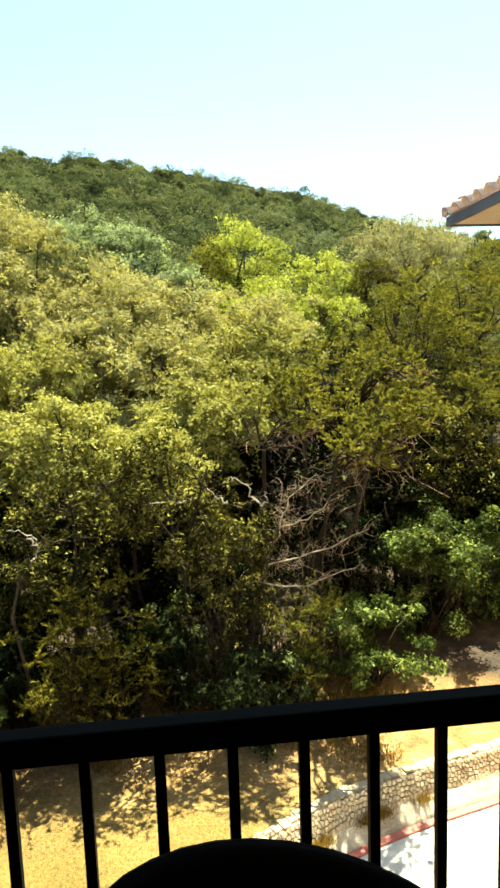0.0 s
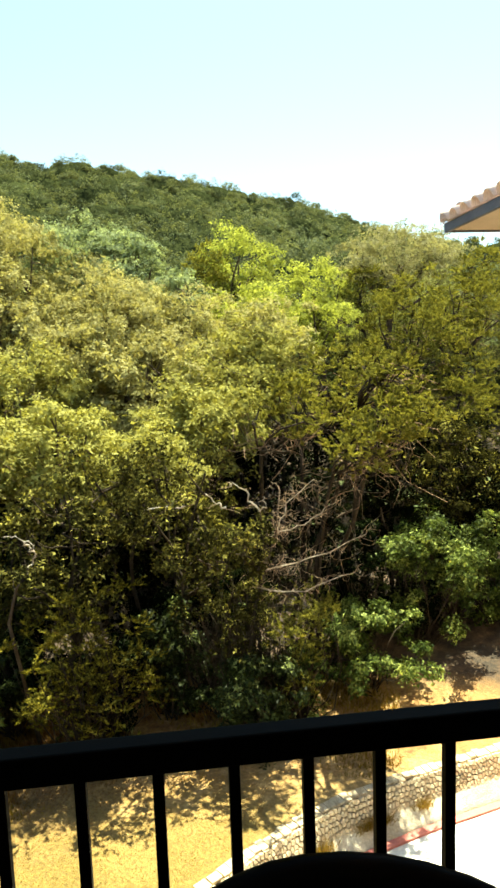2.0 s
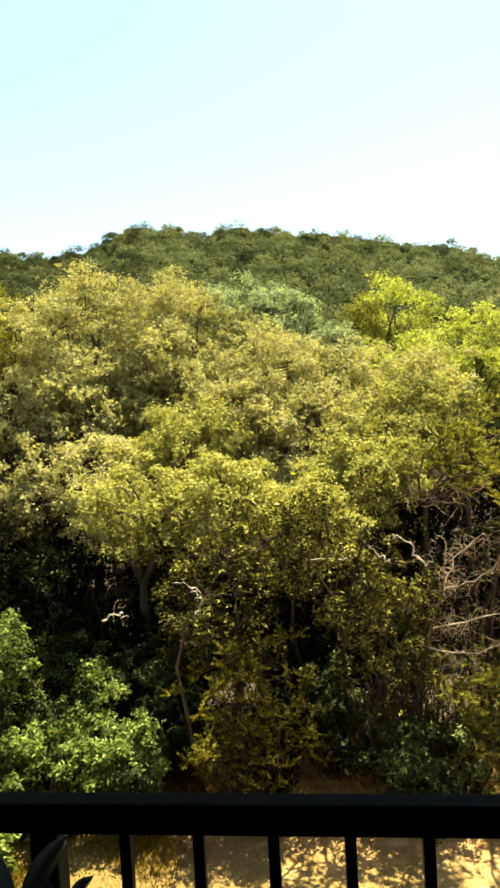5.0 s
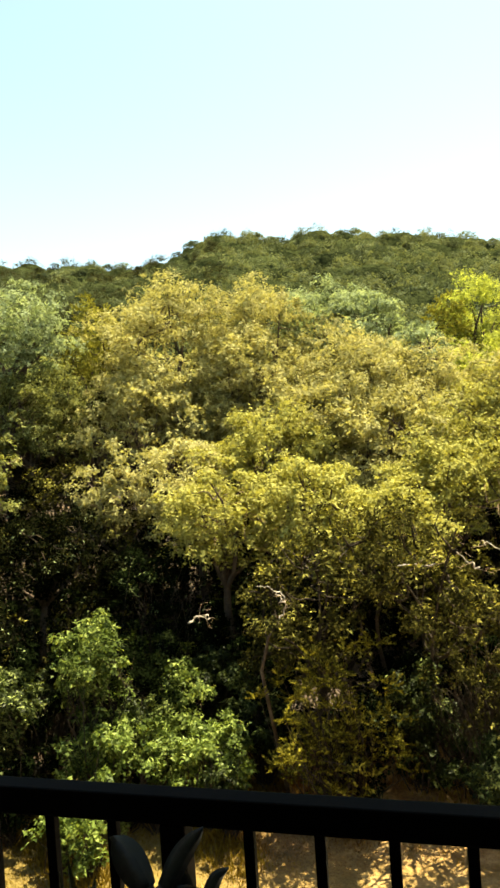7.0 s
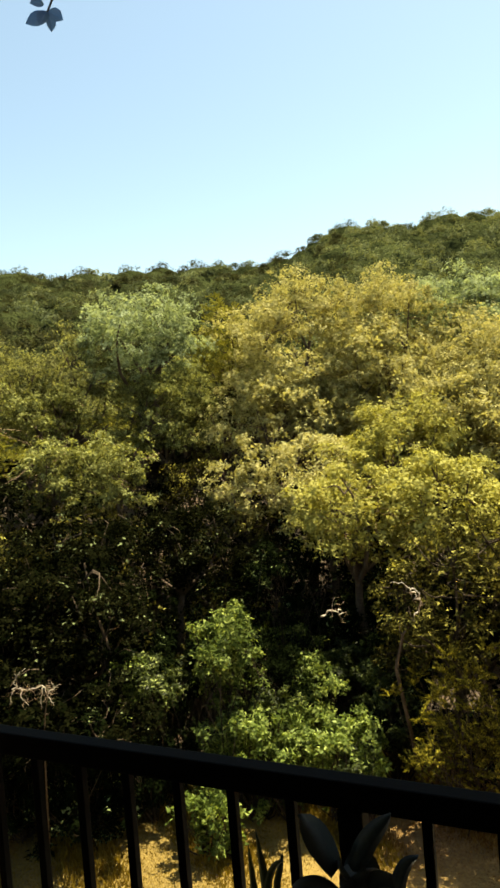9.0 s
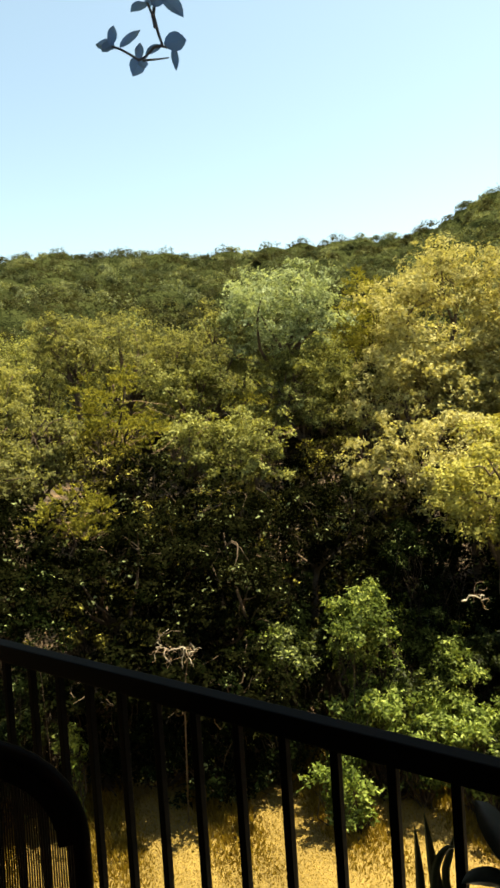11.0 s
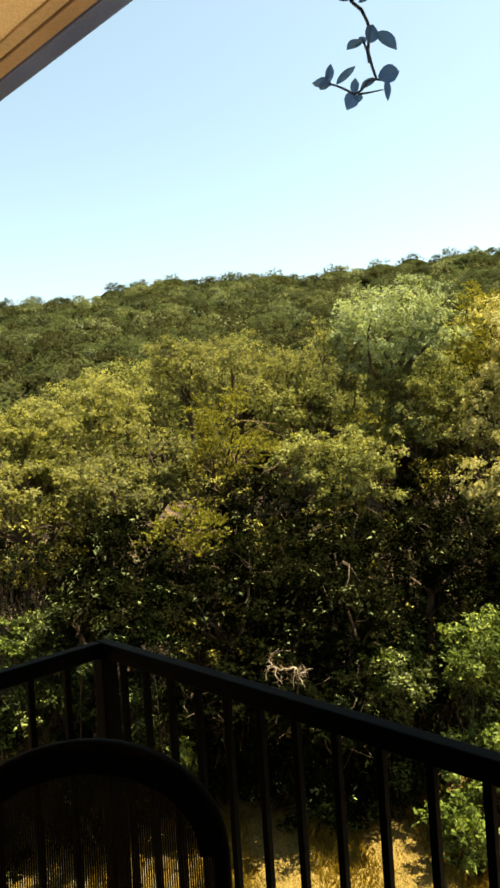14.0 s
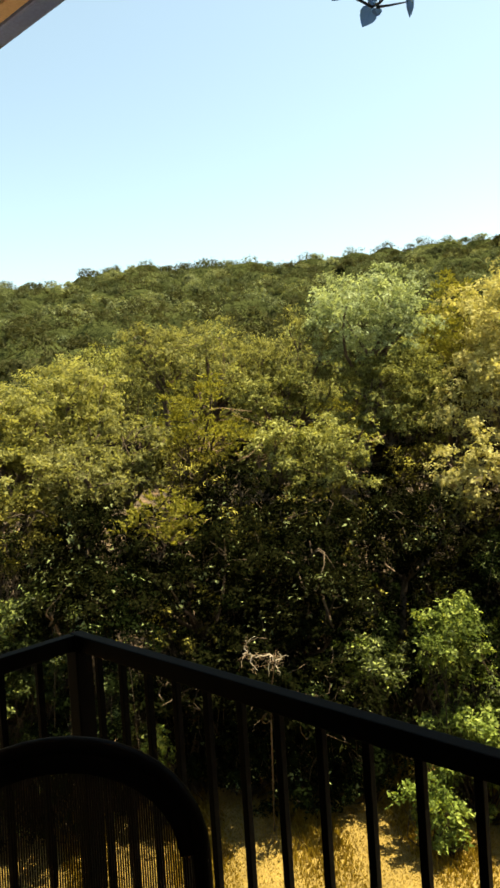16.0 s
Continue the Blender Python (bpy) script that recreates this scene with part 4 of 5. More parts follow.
        wood.append(limb(rng, j, j + rng.normal(size=3) * np.array([0.45, 0.45, 0.25]), 0.012, 0.004, 3, 0.2, 2))
    bark = SHADED_BARK if kind in ("dusky_oak", "juniper") else BARK
    stem = mesh_of("trunk", *wood[0], bark, True)
    return leaf_mesh("crown", crown, mat), stem, mesh_of("branchwork", *joined(wood[1:]), bark, True), mesh_of("twig_web", *joined(dry), BROWN_TWIG) if dry else None, name, label


def grow(kind, x, y, zc, rx, rz, group="trees of the wood", thin=1.0, lean=(0.0, 0.0)):
    seed_no[0] += 1
    rng = np.random.default_rng(seed_no[0] * 7 + 3)
    g = height(x, y) - 0.03
    crown, trunk, boughs, twigs, name, label = crown_and_trunk(kind, rx, rz, max(zc - g, rz * 1.05), rng, thin, lean)
    t = thing(name, (x, y, g), label, "tree", group)
    part("trunk", trunk, BARK, t)
    tagged(part("branchwork", boughs, BARK, t), kind="stuff")
    if twigs:
        tagged(part("twig_web", twigs, BROWN_TWIG, t, "web of dry brown twigs under the leaves"), kind="stuff")
    part("crown", crown, crown.materials[0], t)
    return t


BUSHES = {
    "green": (GREEN, 0.085, 800, 0.0, "green leafy shrub at the edge of the wood"),
    "holly": (HOLLY_SHADE, 0.075, 760, 0.0, "evergreen shrub under the trees, shade put in its dark leaf colour"),
    "bright": (BRIGHT, 0.085, 800, 0.0, "bright yellow-green shrub in the sun by the lawn"),
    "cedar": (CEDAR, 0.085, 1150, 1.4, "young olive cedar with drooping feathery fronds"),
    "olive": (OLIVE, 0.075, 800, 0.6, "olive-green shrub beside the dead tree"),
    "shady": (SHADY, 0.085, 760, 0.0, "green shrub with shade and sunlit specks put in its leaf colour"),
    "twiggy": (DUSKY, 0.07, 260, 0.0, "half-bare brown twiggy shrub"),
}


def bush(kind, x, y, zc, rx, rz, group="shrubs under the trees", thin=1.0):
    seed_no[0] += 1
    rng = np.random.default_rng(seed_no[0] * 11 + 5)
    mat, size, dens, fan, label = BUSHES[kind]
    g = height(x, y) - 0.02
    clear = max(zc - g, rz * 0.8)
    n_cl = int((16 + 26 * rx + 6 * max(0, clear - rz)) * (2.6 if kind == "cedar" else 1))
    d = rng.normal(size=(n_cl, 3))
    d /= np.linalg.norm(d, axis=1)[:, None]
    lump = 1 + 0.22 * np.sin(3 * np.arctan2(d[:, 1], d[:, 0]) + rng.random() * 6) + 0.2 * np.sin(4 * d[:, 2] + 3 * d[:, 0] + rng.random() * 6) + 0.16 * rng.normal(size=n_cl)
    cc = d * ((0.4 + 0.6 * rng.random(n_cl) ** 0.6) * lump)[:, None] * np.array([rx, rx, rz])
    cc[:, 2] = np.where(cc[:, 2] < 0, cc[:, 2] * max(1.0, 0.95 * clear / rz), cc[:, 2]) + clear
    if kind == "cedar":  # fronds down to the ground
        low = np.arange(n_cl) % 2 == 0
        cc[low, 2] = 0.15 + (clear - 0.15) * rng.random(low.sum())
    cc[:, 2] = np.maximum(cc[:, 2], 0.12)
    cr = np.full(n_cl, 0.2 * (rx * rx * rz) ** (1 / 3) + 0.05) * (0.6 + 0.7 * rng.random(n_cl)) * (0.48 if kind == "cedar" else 1)
    area = 4 * math.pi * (rx * rx * rz) ** (2 / 3)
    count = int(dens * area * 0.62 * thin * min(1.5, 0.6 + 0.4 * clear / rz))
    crown = plumes_at(rng, cc, cr, count, size * 0.85, 0.8) if fan else leaves_at(rng, cc, cr, count, size, 0.75)
    wood = []
    for i in range(n_cl if kind != "twiggy" else n_cl * 3):
        c = cc[i % n_cl] + rng.normal(size=3) * 0.12 * (i >= n_cl)
        foot = np.array([rng.normal() * 0.12 * rx, rng.normal() * 0.12 * rx, -0.08])
        wood.append(limb(rng, foot, c, 0.02, 0.005, 3, 0.10, 3))
    v, f = joined(wood)
    t = thing("cedar_shrub" if kind == "cedar" else "shrub", (x, y, g), label, "shrub", group)
    tagged(part("branchwork", mesh_of("branchwork", v, f, SHADED_BARK, True), SHADED_BARK, t), kind="stuff")
    tagged(part("foliage", leaf_mesh("foliage", crown, mat), mat, t), kind="stuff")
    return t


grow("oak", -9.1, 25.3, 10.8, 3.07, 3.20)
grow("oak", -5.7, 27.7, 11.7, 2.59, 2.50)
grow("oak", -9.3, 20.0, 5.9, 1.30, 1.59)
grow("young_oak", -4.9, 17.2, 5.5, 1.80, 1.58)
grow("oak", -3.1, 24.4, 7.9, 2.79, 2.15)
grow("oak", 0.0, 23.0, 6.8, 2.93, 2.37)
grow("young_oak", 2.5, 22.4, 7.2, 2.35, 2.20)
grow("young_oak", -2.6, 17.2, 5.5, 1.75, 1.53)
grow("young_oak", -0.6, 17.0, 5.2, 1.72, 1.24)
grow("oak", 0.8, 25.5, 8.8, 2.79, 1.71)
grow("oak", -9.4, 23.3, 8.3, 2.50, 1.93)
grow("oak", -7.3, 25.0, 8.6, 2.13, 2.14)
grow("pale_oak", -3.2, 29.6, 12.3, 2.45, 1.80)
grow("pale_oak", -1.0, 28.8, 11.5, 1.74, 1.87)
grow("pale_oak", 0.7, 26.9, 10.4, 1.28, 1.16)
grow("elm", 3.8, 31.5, 12.3, 2.06, 1.98)
grow("elm", 3.9, 27.7, 9.6, 2.28, 1.44)
grow("elm", 7.3, 32.0, 11.0, 1.84, 1.70)
grow("juniper", 2.1, 30.2, 11.6, 1.10, 1.62)
grow("juniper", -15.4, 32.3, 12.6, 1.55, 2.16)
grow("tan_oak", 12.0, 32.6, 12.7, 3.31, 1.80)
grow("juniper", 9.8, 31.5, 10.9, 1.28, 1.42)
grow("juniper", 9.5, 25.4, 8.9, 2.09, 1.97)
grow("juniper", 12.8, 27.2, 9.6, 2.06, 1.80)
grow("juniper", 3.0, 17.6, 7.1, 1.20, 1.06, lean=(1.0, -1.5))
grow("juniper", 3.4, 16.6, 5.7, 0.70, 0.70, lean=(0.9, -2.5))
grow("juniper", 11.7, 24.5, 6.9, 1.74, 1.85)
grow("dusky_oak", 7.9, 18.8, 4.8, 1.67, 1.94)
grow("dusky_oak", 9.6, 19.4, 3.4, 1.32, 1.51)
grow("laurel", 6.1, 17.4, 3.8, 0.96, 0.80)
grow("laurel", 3.8, 16.8, 4.1, 0.90, 0.90)
grow("dusky_oak", 10.6, 21.5, 4.7, 1.03, 1.44)
grow("elm", 7.0, 29.2, 9.5, 1.55, 1.29)
grow("juniper", 7.1, 22.0, 7.3, 0.99, 1.18)
grow("laurel", 2.4, 22.1, 4.1, 1.16, 1.16)
grow("juniper", 16.2, 32.0, 11.9, 1.85, 1.24)
grow("laurel", 9.0, 20.1, 2.7, 1.55, 1.16)
grow("laurel", 5.5, 18.4, 4.0, 1.00, 0.84)
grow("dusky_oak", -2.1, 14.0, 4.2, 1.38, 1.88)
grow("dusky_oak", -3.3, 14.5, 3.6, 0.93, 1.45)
grow("juniper", 0.5, 17.4, 2.9, 0.77, 0.93)
grow("laurel", -1.1, 16.9, 3.2, 1.35, 1.05)
grow("pale_oak", -14.7, 22.4, 12.0, 2.43, 1.97)
grow("juniper", -12.7, 25.9, 11.5, 1.49, 2.24)
grow("ash", -17.0, 21.0, 10.2, 2.09, 2.09)
grow("live_oak", -14.0, 23.1, 9.1, 2.09, 1.74)
grow("live_oak", -13.0, 16.6, 6.9, 1.62, 1.26)
grow("dusky_oak", -12.0, 20.8, 6.1, 1.34, 1.13)
grow("dusky_oak", -10.8, 23.7, 8.6, 1.23, 1.00)
grow("ash", -19.7, 18.5, 10.6, 2.78, 1.85)
grow("ash", -21.1, 16.9, 11.3, 1.39, 1.39)
grow("hackberry", -20.7, 12.5, 9.0, 2.27, 1.65)
grow("hackberry", -17.2, 8.7, 8.2, 1.06, 1.22)
grow("juniper", -16.0, 14.7, 8.0, 1.66, 1.38)
grow("ash", -16.4, 10.0, 6.8, 2.04, 1.22)
grow("juniper", -13.1, 10.2, 5.8, 1.13, 0.64)
grow("laurel", -13.9, 13.8, 5.7, 1.51, 1.34)
grow("laurel", -14.4, 9.1, 5.2, 2.04, 1.17)
grow("dusky_oak", -15.0, 12.8, 6.8, 1.34, 1.00)
grow("dusky_oak", -15.3, 7.7, 5.9, 0.88, 0.73)
grow("hackberry", -17.2, 7.6, 8.1, 0.95, 1.11)
grow("live_oak", -16.7, 18.8, 9.1, 1.72, 1.29)
grow("oak", -5.8, 25.4, 9.2, 2.60, 2.41)
grow("oak", -1.8, 26.4, 9.7, 2.65, 2.18)
grow("young_oak", 1.1, 19.9, 5.8, 2.00, 1.65)
grow("oak", -6.9, 19.9, 6.2, 1.72, 1.73)
grow("young_oak", -4.5, 21.6, 6.9, 2.20, 1.59)
grow("oak", 3.8, 23.7, 8.3, 1.75, 1.73)
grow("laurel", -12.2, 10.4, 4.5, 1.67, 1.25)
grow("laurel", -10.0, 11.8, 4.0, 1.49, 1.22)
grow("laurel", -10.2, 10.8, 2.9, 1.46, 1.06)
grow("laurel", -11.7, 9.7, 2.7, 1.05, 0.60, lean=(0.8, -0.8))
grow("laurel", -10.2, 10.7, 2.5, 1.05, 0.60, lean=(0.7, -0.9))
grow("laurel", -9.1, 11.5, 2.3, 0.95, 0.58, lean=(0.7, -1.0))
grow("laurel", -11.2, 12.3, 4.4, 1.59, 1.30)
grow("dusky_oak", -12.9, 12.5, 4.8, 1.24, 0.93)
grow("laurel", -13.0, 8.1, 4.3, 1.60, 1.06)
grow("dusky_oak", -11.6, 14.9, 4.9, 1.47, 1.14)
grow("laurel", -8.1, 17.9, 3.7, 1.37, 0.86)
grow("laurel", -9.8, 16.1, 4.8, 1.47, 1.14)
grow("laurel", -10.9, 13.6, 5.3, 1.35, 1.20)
grow("juniper", 10.5, 22.7, 5.8, 1.50, 1.29)
grow("juniper", 6.7, 18.9, 6.9, 1.03, 1.03)
grow("laurel", -1.5, 16.9, 3.3, 1.80, 1.35)
grow("dusky_oak", 0.5, 16.4, 3.3, 1.31, 1.17)
grow("live_oak", -13.6, 21.7, 8.7, 1.53, 1.53)
grow("juniper", 3.6, 16.9, 6.5, 1.05, 0.60, lean=(1.2, -3.7))
grow("juniper", 2.9, 16.3, 6.0, 0.68, 0.50, lean=(1.0, -3.4))
grow("juniper", 3.9, 17.1, 7.4, 0.51, 0.51, lean=(1.0, -3.4))
grow("juniper", 1.7, 15.5, 6.8, 0.85, 0.75, lean=(0.9, -2.0))
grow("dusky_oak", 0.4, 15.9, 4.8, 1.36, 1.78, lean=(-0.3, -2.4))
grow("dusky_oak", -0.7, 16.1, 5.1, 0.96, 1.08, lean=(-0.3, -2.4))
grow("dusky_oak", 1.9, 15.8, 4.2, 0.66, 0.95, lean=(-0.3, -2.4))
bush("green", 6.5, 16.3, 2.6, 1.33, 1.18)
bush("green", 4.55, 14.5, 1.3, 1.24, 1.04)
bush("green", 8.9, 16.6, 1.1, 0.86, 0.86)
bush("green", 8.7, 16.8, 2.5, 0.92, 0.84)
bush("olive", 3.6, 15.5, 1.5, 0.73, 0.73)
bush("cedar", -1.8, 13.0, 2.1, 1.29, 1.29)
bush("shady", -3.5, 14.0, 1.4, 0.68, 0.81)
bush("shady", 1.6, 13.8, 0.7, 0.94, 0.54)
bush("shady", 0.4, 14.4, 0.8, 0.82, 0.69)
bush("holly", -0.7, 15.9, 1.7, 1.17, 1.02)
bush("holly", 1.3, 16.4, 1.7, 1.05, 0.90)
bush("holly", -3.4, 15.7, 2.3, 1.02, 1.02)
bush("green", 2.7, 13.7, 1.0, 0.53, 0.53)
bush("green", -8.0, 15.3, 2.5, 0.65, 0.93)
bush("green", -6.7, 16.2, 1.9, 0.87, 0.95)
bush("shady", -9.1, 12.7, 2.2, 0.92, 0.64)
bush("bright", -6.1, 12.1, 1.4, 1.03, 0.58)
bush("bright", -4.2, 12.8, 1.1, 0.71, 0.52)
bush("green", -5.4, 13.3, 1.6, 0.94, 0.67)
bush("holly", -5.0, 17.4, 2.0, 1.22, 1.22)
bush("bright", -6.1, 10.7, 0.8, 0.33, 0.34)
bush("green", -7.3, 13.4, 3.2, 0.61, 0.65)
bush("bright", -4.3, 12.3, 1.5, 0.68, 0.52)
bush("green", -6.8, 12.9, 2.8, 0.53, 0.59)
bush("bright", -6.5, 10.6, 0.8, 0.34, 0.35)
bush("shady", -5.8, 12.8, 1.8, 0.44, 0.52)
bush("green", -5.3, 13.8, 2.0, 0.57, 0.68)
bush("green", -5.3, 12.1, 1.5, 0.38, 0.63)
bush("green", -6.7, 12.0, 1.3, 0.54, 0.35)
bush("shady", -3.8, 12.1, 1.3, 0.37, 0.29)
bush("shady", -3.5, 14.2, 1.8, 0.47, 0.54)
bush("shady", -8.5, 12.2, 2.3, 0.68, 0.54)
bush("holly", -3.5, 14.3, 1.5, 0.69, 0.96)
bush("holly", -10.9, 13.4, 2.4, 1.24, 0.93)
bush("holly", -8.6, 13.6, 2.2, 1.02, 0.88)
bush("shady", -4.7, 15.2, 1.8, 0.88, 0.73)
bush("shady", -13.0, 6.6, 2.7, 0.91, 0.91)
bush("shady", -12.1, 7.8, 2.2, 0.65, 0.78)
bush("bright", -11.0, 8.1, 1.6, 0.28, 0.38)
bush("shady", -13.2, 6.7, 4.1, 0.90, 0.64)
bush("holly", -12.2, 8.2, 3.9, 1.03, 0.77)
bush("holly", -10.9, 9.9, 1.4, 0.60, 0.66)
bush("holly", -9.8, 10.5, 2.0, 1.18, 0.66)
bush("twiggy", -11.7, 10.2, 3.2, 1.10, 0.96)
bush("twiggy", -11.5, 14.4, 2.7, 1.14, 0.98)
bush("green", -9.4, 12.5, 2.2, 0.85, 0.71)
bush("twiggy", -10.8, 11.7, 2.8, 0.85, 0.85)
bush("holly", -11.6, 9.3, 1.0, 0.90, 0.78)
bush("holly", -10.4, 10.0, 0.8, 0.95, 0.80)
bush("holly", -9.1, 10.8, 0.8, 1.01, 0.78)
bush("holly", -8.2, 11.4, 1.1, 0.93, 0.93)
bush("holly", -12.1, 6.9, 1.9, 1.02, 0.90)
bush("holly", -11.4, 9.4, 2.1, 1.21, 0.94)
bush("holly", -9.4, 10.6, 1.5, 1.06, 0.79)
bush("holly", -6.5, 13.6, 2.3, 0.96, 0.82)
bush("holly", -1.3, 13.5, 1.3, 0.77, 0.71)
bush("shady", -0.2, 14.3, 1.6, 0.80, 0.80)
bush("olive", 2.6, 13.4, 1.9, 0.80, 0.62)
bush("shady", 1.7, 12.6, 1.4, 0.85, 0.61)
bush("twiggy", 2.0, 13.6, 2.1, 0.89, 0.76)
bush("twiggy", 1.1, 14.0, 2.5, 1.03, 0.90)
bush("holly", 6.2, 16.6, 1.2, 0.97, 0.80)
bush("green", 7.8, 17.0, 1.8, 0.84, 0.84)
bush("holly", 4.6, 16.3, 3.1, 0.90, 0.90)
grow("hackberry", -16.5, 7.7, 7.1, 1.23, 1.23)
grow("hackberry", -18.9, 11.9, 8.8, 1.38, 1.43)
bush("green", -6.7, 12.5, 3.1, 0.67, 0.85)
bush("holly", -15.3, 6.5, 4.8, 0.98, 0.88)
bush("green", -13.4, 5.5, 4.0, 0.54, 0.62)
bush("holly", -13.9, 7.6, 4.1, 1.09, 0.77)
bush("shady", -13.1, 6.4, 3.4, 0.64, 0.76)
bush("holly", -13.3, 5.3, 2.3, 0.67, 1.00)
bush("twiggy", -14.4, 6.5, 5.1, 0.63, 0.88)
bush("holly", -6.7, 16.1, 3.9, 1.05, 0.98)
grow("ash", -16.0, 11.9, 7.4, 1.13, 1.30)
grow("live_oak", -13.8, 15.4, 7.2, 1.10, 1.01)
grow("ash", -15.9, 9.9, 6.8, 1.24, 1.08)



def dead_tree(foot, joints, label, tw=60, seed=1, spread=0.8, mat=None, girth=1.0):
    """A bare leaning stem with broken boughs and fine twigs."""
    mat = mat or DEAD
    rng = np.random.default_rng(seed)
    g = height(foot[0], foot[1])
    base = np.array([foot[0], foot[1], g])
    t = thing("dead_tree", tuple(base), label, "tree", "dead trees in the wood")
    main = [np.array([0, 0, -0.1])] + [np.array(j) - base for j in joints[0]]
    part("trunk", mesh_of("trunk", *tube(main, [girth * (0.06 - 0.042 * i / (len(main) - 1)) for i in range(len(main))], 7), BARK, True), BARK, t, "grey leaning stem")
    ends = []
    wob = 0.045 * girth
    for br in joints[1:]:
        pts = []
        for j, k in zip(br, br[1:]):
            j, k = np.array(j) - base, np.array(k) - base
            pts += [j + rng.normal(size=3) * 0.012, j * 0.75 + k * 0.25 + rng.normal(size=3) * wob, j * 0.5 + k * 0.5 + rng.normal(size=3) * wob, j * 0.25 + k * 0.75 + rng.normal(size=3) * wob]
        pts.append(np.array(br[-1]) - base)
        part("bough", mesh_of("bough", *tube(pts, [girth * (0.027 - 0.019 * i / (len(pts) - 1)) for i in range(len(pts))], 6), mat, True), mat, t, "bleached bare bough")
        ends += pts
    wood = []
    pool = ends + main[2:]
    for _ in range(tw):
        j = pool[rng.integers(len(pool))]
        end = j + rng.normal(size=3) * spread * np.array([0.7, 0.7, 0.55])
        wood.append(limb(rng, j, end, 0.0085 * girth, 0.0024 * girth, 3, 0.15, 5))
        mid = (j + end) / 2
        wood.append(limb(rng, mid, mid + rng.normal(size=3) * 0.35 * spread, 0.006 * girth, 0.002 * girth, 3, 0.2, 3))
    tagged(part("twig_tangle", mesh_of("twig_tangle", *joined(wood), TWIG, True), TWIG, t, "tangle of bare grey twigs"), kind="stuff")


dead_tree((1.4, 13.7), [[(1.69, 13.73, 2.35), (2.04, 13.99, 3.31), (2.35, 14.26, 4.11), (2.48, 14.43, 4.99)], [(2.04, 13.99, 3.31), (2.84, 13.82, 3.53), (3.54, 13.64, 3.75), (4.17, 13.46, 4.11)],
                       [(2.35, 14.26, 4.02), (3.01, 14.26, 4.19), (3.72, 14.17, 4.68)], [(1.87, 13.90, 2.96), (2.84, 13.64, 2.87), (3.89, 13.46, 3.27)], [(2.35, 14.26, 4.02), (2.57, 14.17, 4.72), (3.19, 14.08, 5.25)]],
          "leaning dead tree with a tangle of bleached bare branches", 190, 3, 0.42, None, 0.75)
dead_tree((2.0, 16.8), [[(2.14, 15.02, 2.93), (2.03, 14.16, 4.05), (1.79, 12.78, 4.91)],
          [(1.78, 12.68, 4.93), (1.63, 12.72, 5.10), (1.53, 12.76, 5.35), (1.35, 12.80, 5.45), (1.21, 12.82, 5.52)],
          [(1.12, 12.77, 5.02), (0.93, 12.80, 5.10), (0.73, 12.85, 5.31)],
          [(0.32, 12.86, 5.08), (-0.01, 12.90, 5.09), (-0.43, 12.95, 5.06)],
          [(1.79, 12.78, 4.91), (1.89, 12.79, 5.05), (1.85, 12.81, 5.19)]],
          "bleached dead sapling in the dark of the wood", 14, 5, 0.3, None, 0.8)
dead_tree((-2.9, 13.6), [[(-3.18, 12.89, 2.96), (-3.01, 12.98, 3.63), (-2.78, 13.08, 3.92)],
          [(-2.79, 12.97, 3.92), (-2.66, 13.03, 4.17), (-2.62, 13.06, 4.43), (-2.86, 12.95, 4.59), (-3.16, 12.82, 4.70)],
          [(-2.64, 13.04, 4.30), (-2.73, 13.01, 4.42), (-2.79, 12.98, 4.54)],
          [(-4.53, 12.53, 4.06), (-4.39, 12.59, 4.16), (-4.20, 12.68, 4.17), (-4.13, 12.71, 4.09)]],
          "bleached dead sapling with a crooked bough", 12, 6, 0.28, None, 0.8)
dead_tree((-9.1, 9.3), [[(-8.90, 9.20, 2.50), (-8.77, 9.15, 3.07), (-8.70, 9.14, 3.31), (-8.63, 9.12, 3.51)],
          [(-8.63, 9.12, 3.51), (-8.71, 9.08, 3.63), (-8.82, 9.01, 3.60), (-8.95, 8.94, 3.60), (-9.07, 8.87, 3.64), (-9.16, 8.85, 3.71), (-9.16, 8.88, 3.80), (-9.13, 8.95, 3.87), (-9.05, 9.06, 3.93)],
          [(-9.02, 8.90, 3.62), (-9.01, 8.86, 3.50), (-8.95, 8.86, 3.41), (-8.86, 8.87, 3.36)],
          [(-8.63, 9.12, 3.51), (-8.56, 9.23, 3.58), (-8.48, 9.33, 3.56)],
          [(-8.58, 9.21, 3.57), (-8.58, 9.16, 3.69)],
          [(-8.63, 9.12, 3.51), (-8.57, 9.10, 3.39), (-8.50, 9.08, 3.29)],
          [(-8.71, 9.08, 3.62), (-8.69, 9.03, 3.46), (-8.69, 8.97, 3.25)],
          [(-9.12, 8.84, 3.67), (-9.20, 8.85, 3.51), (-9.29, 8.85, 3.33)]],
          "small bleached dead bush at the edge of the wood", 46, 8, 0.17, None, 0.3)


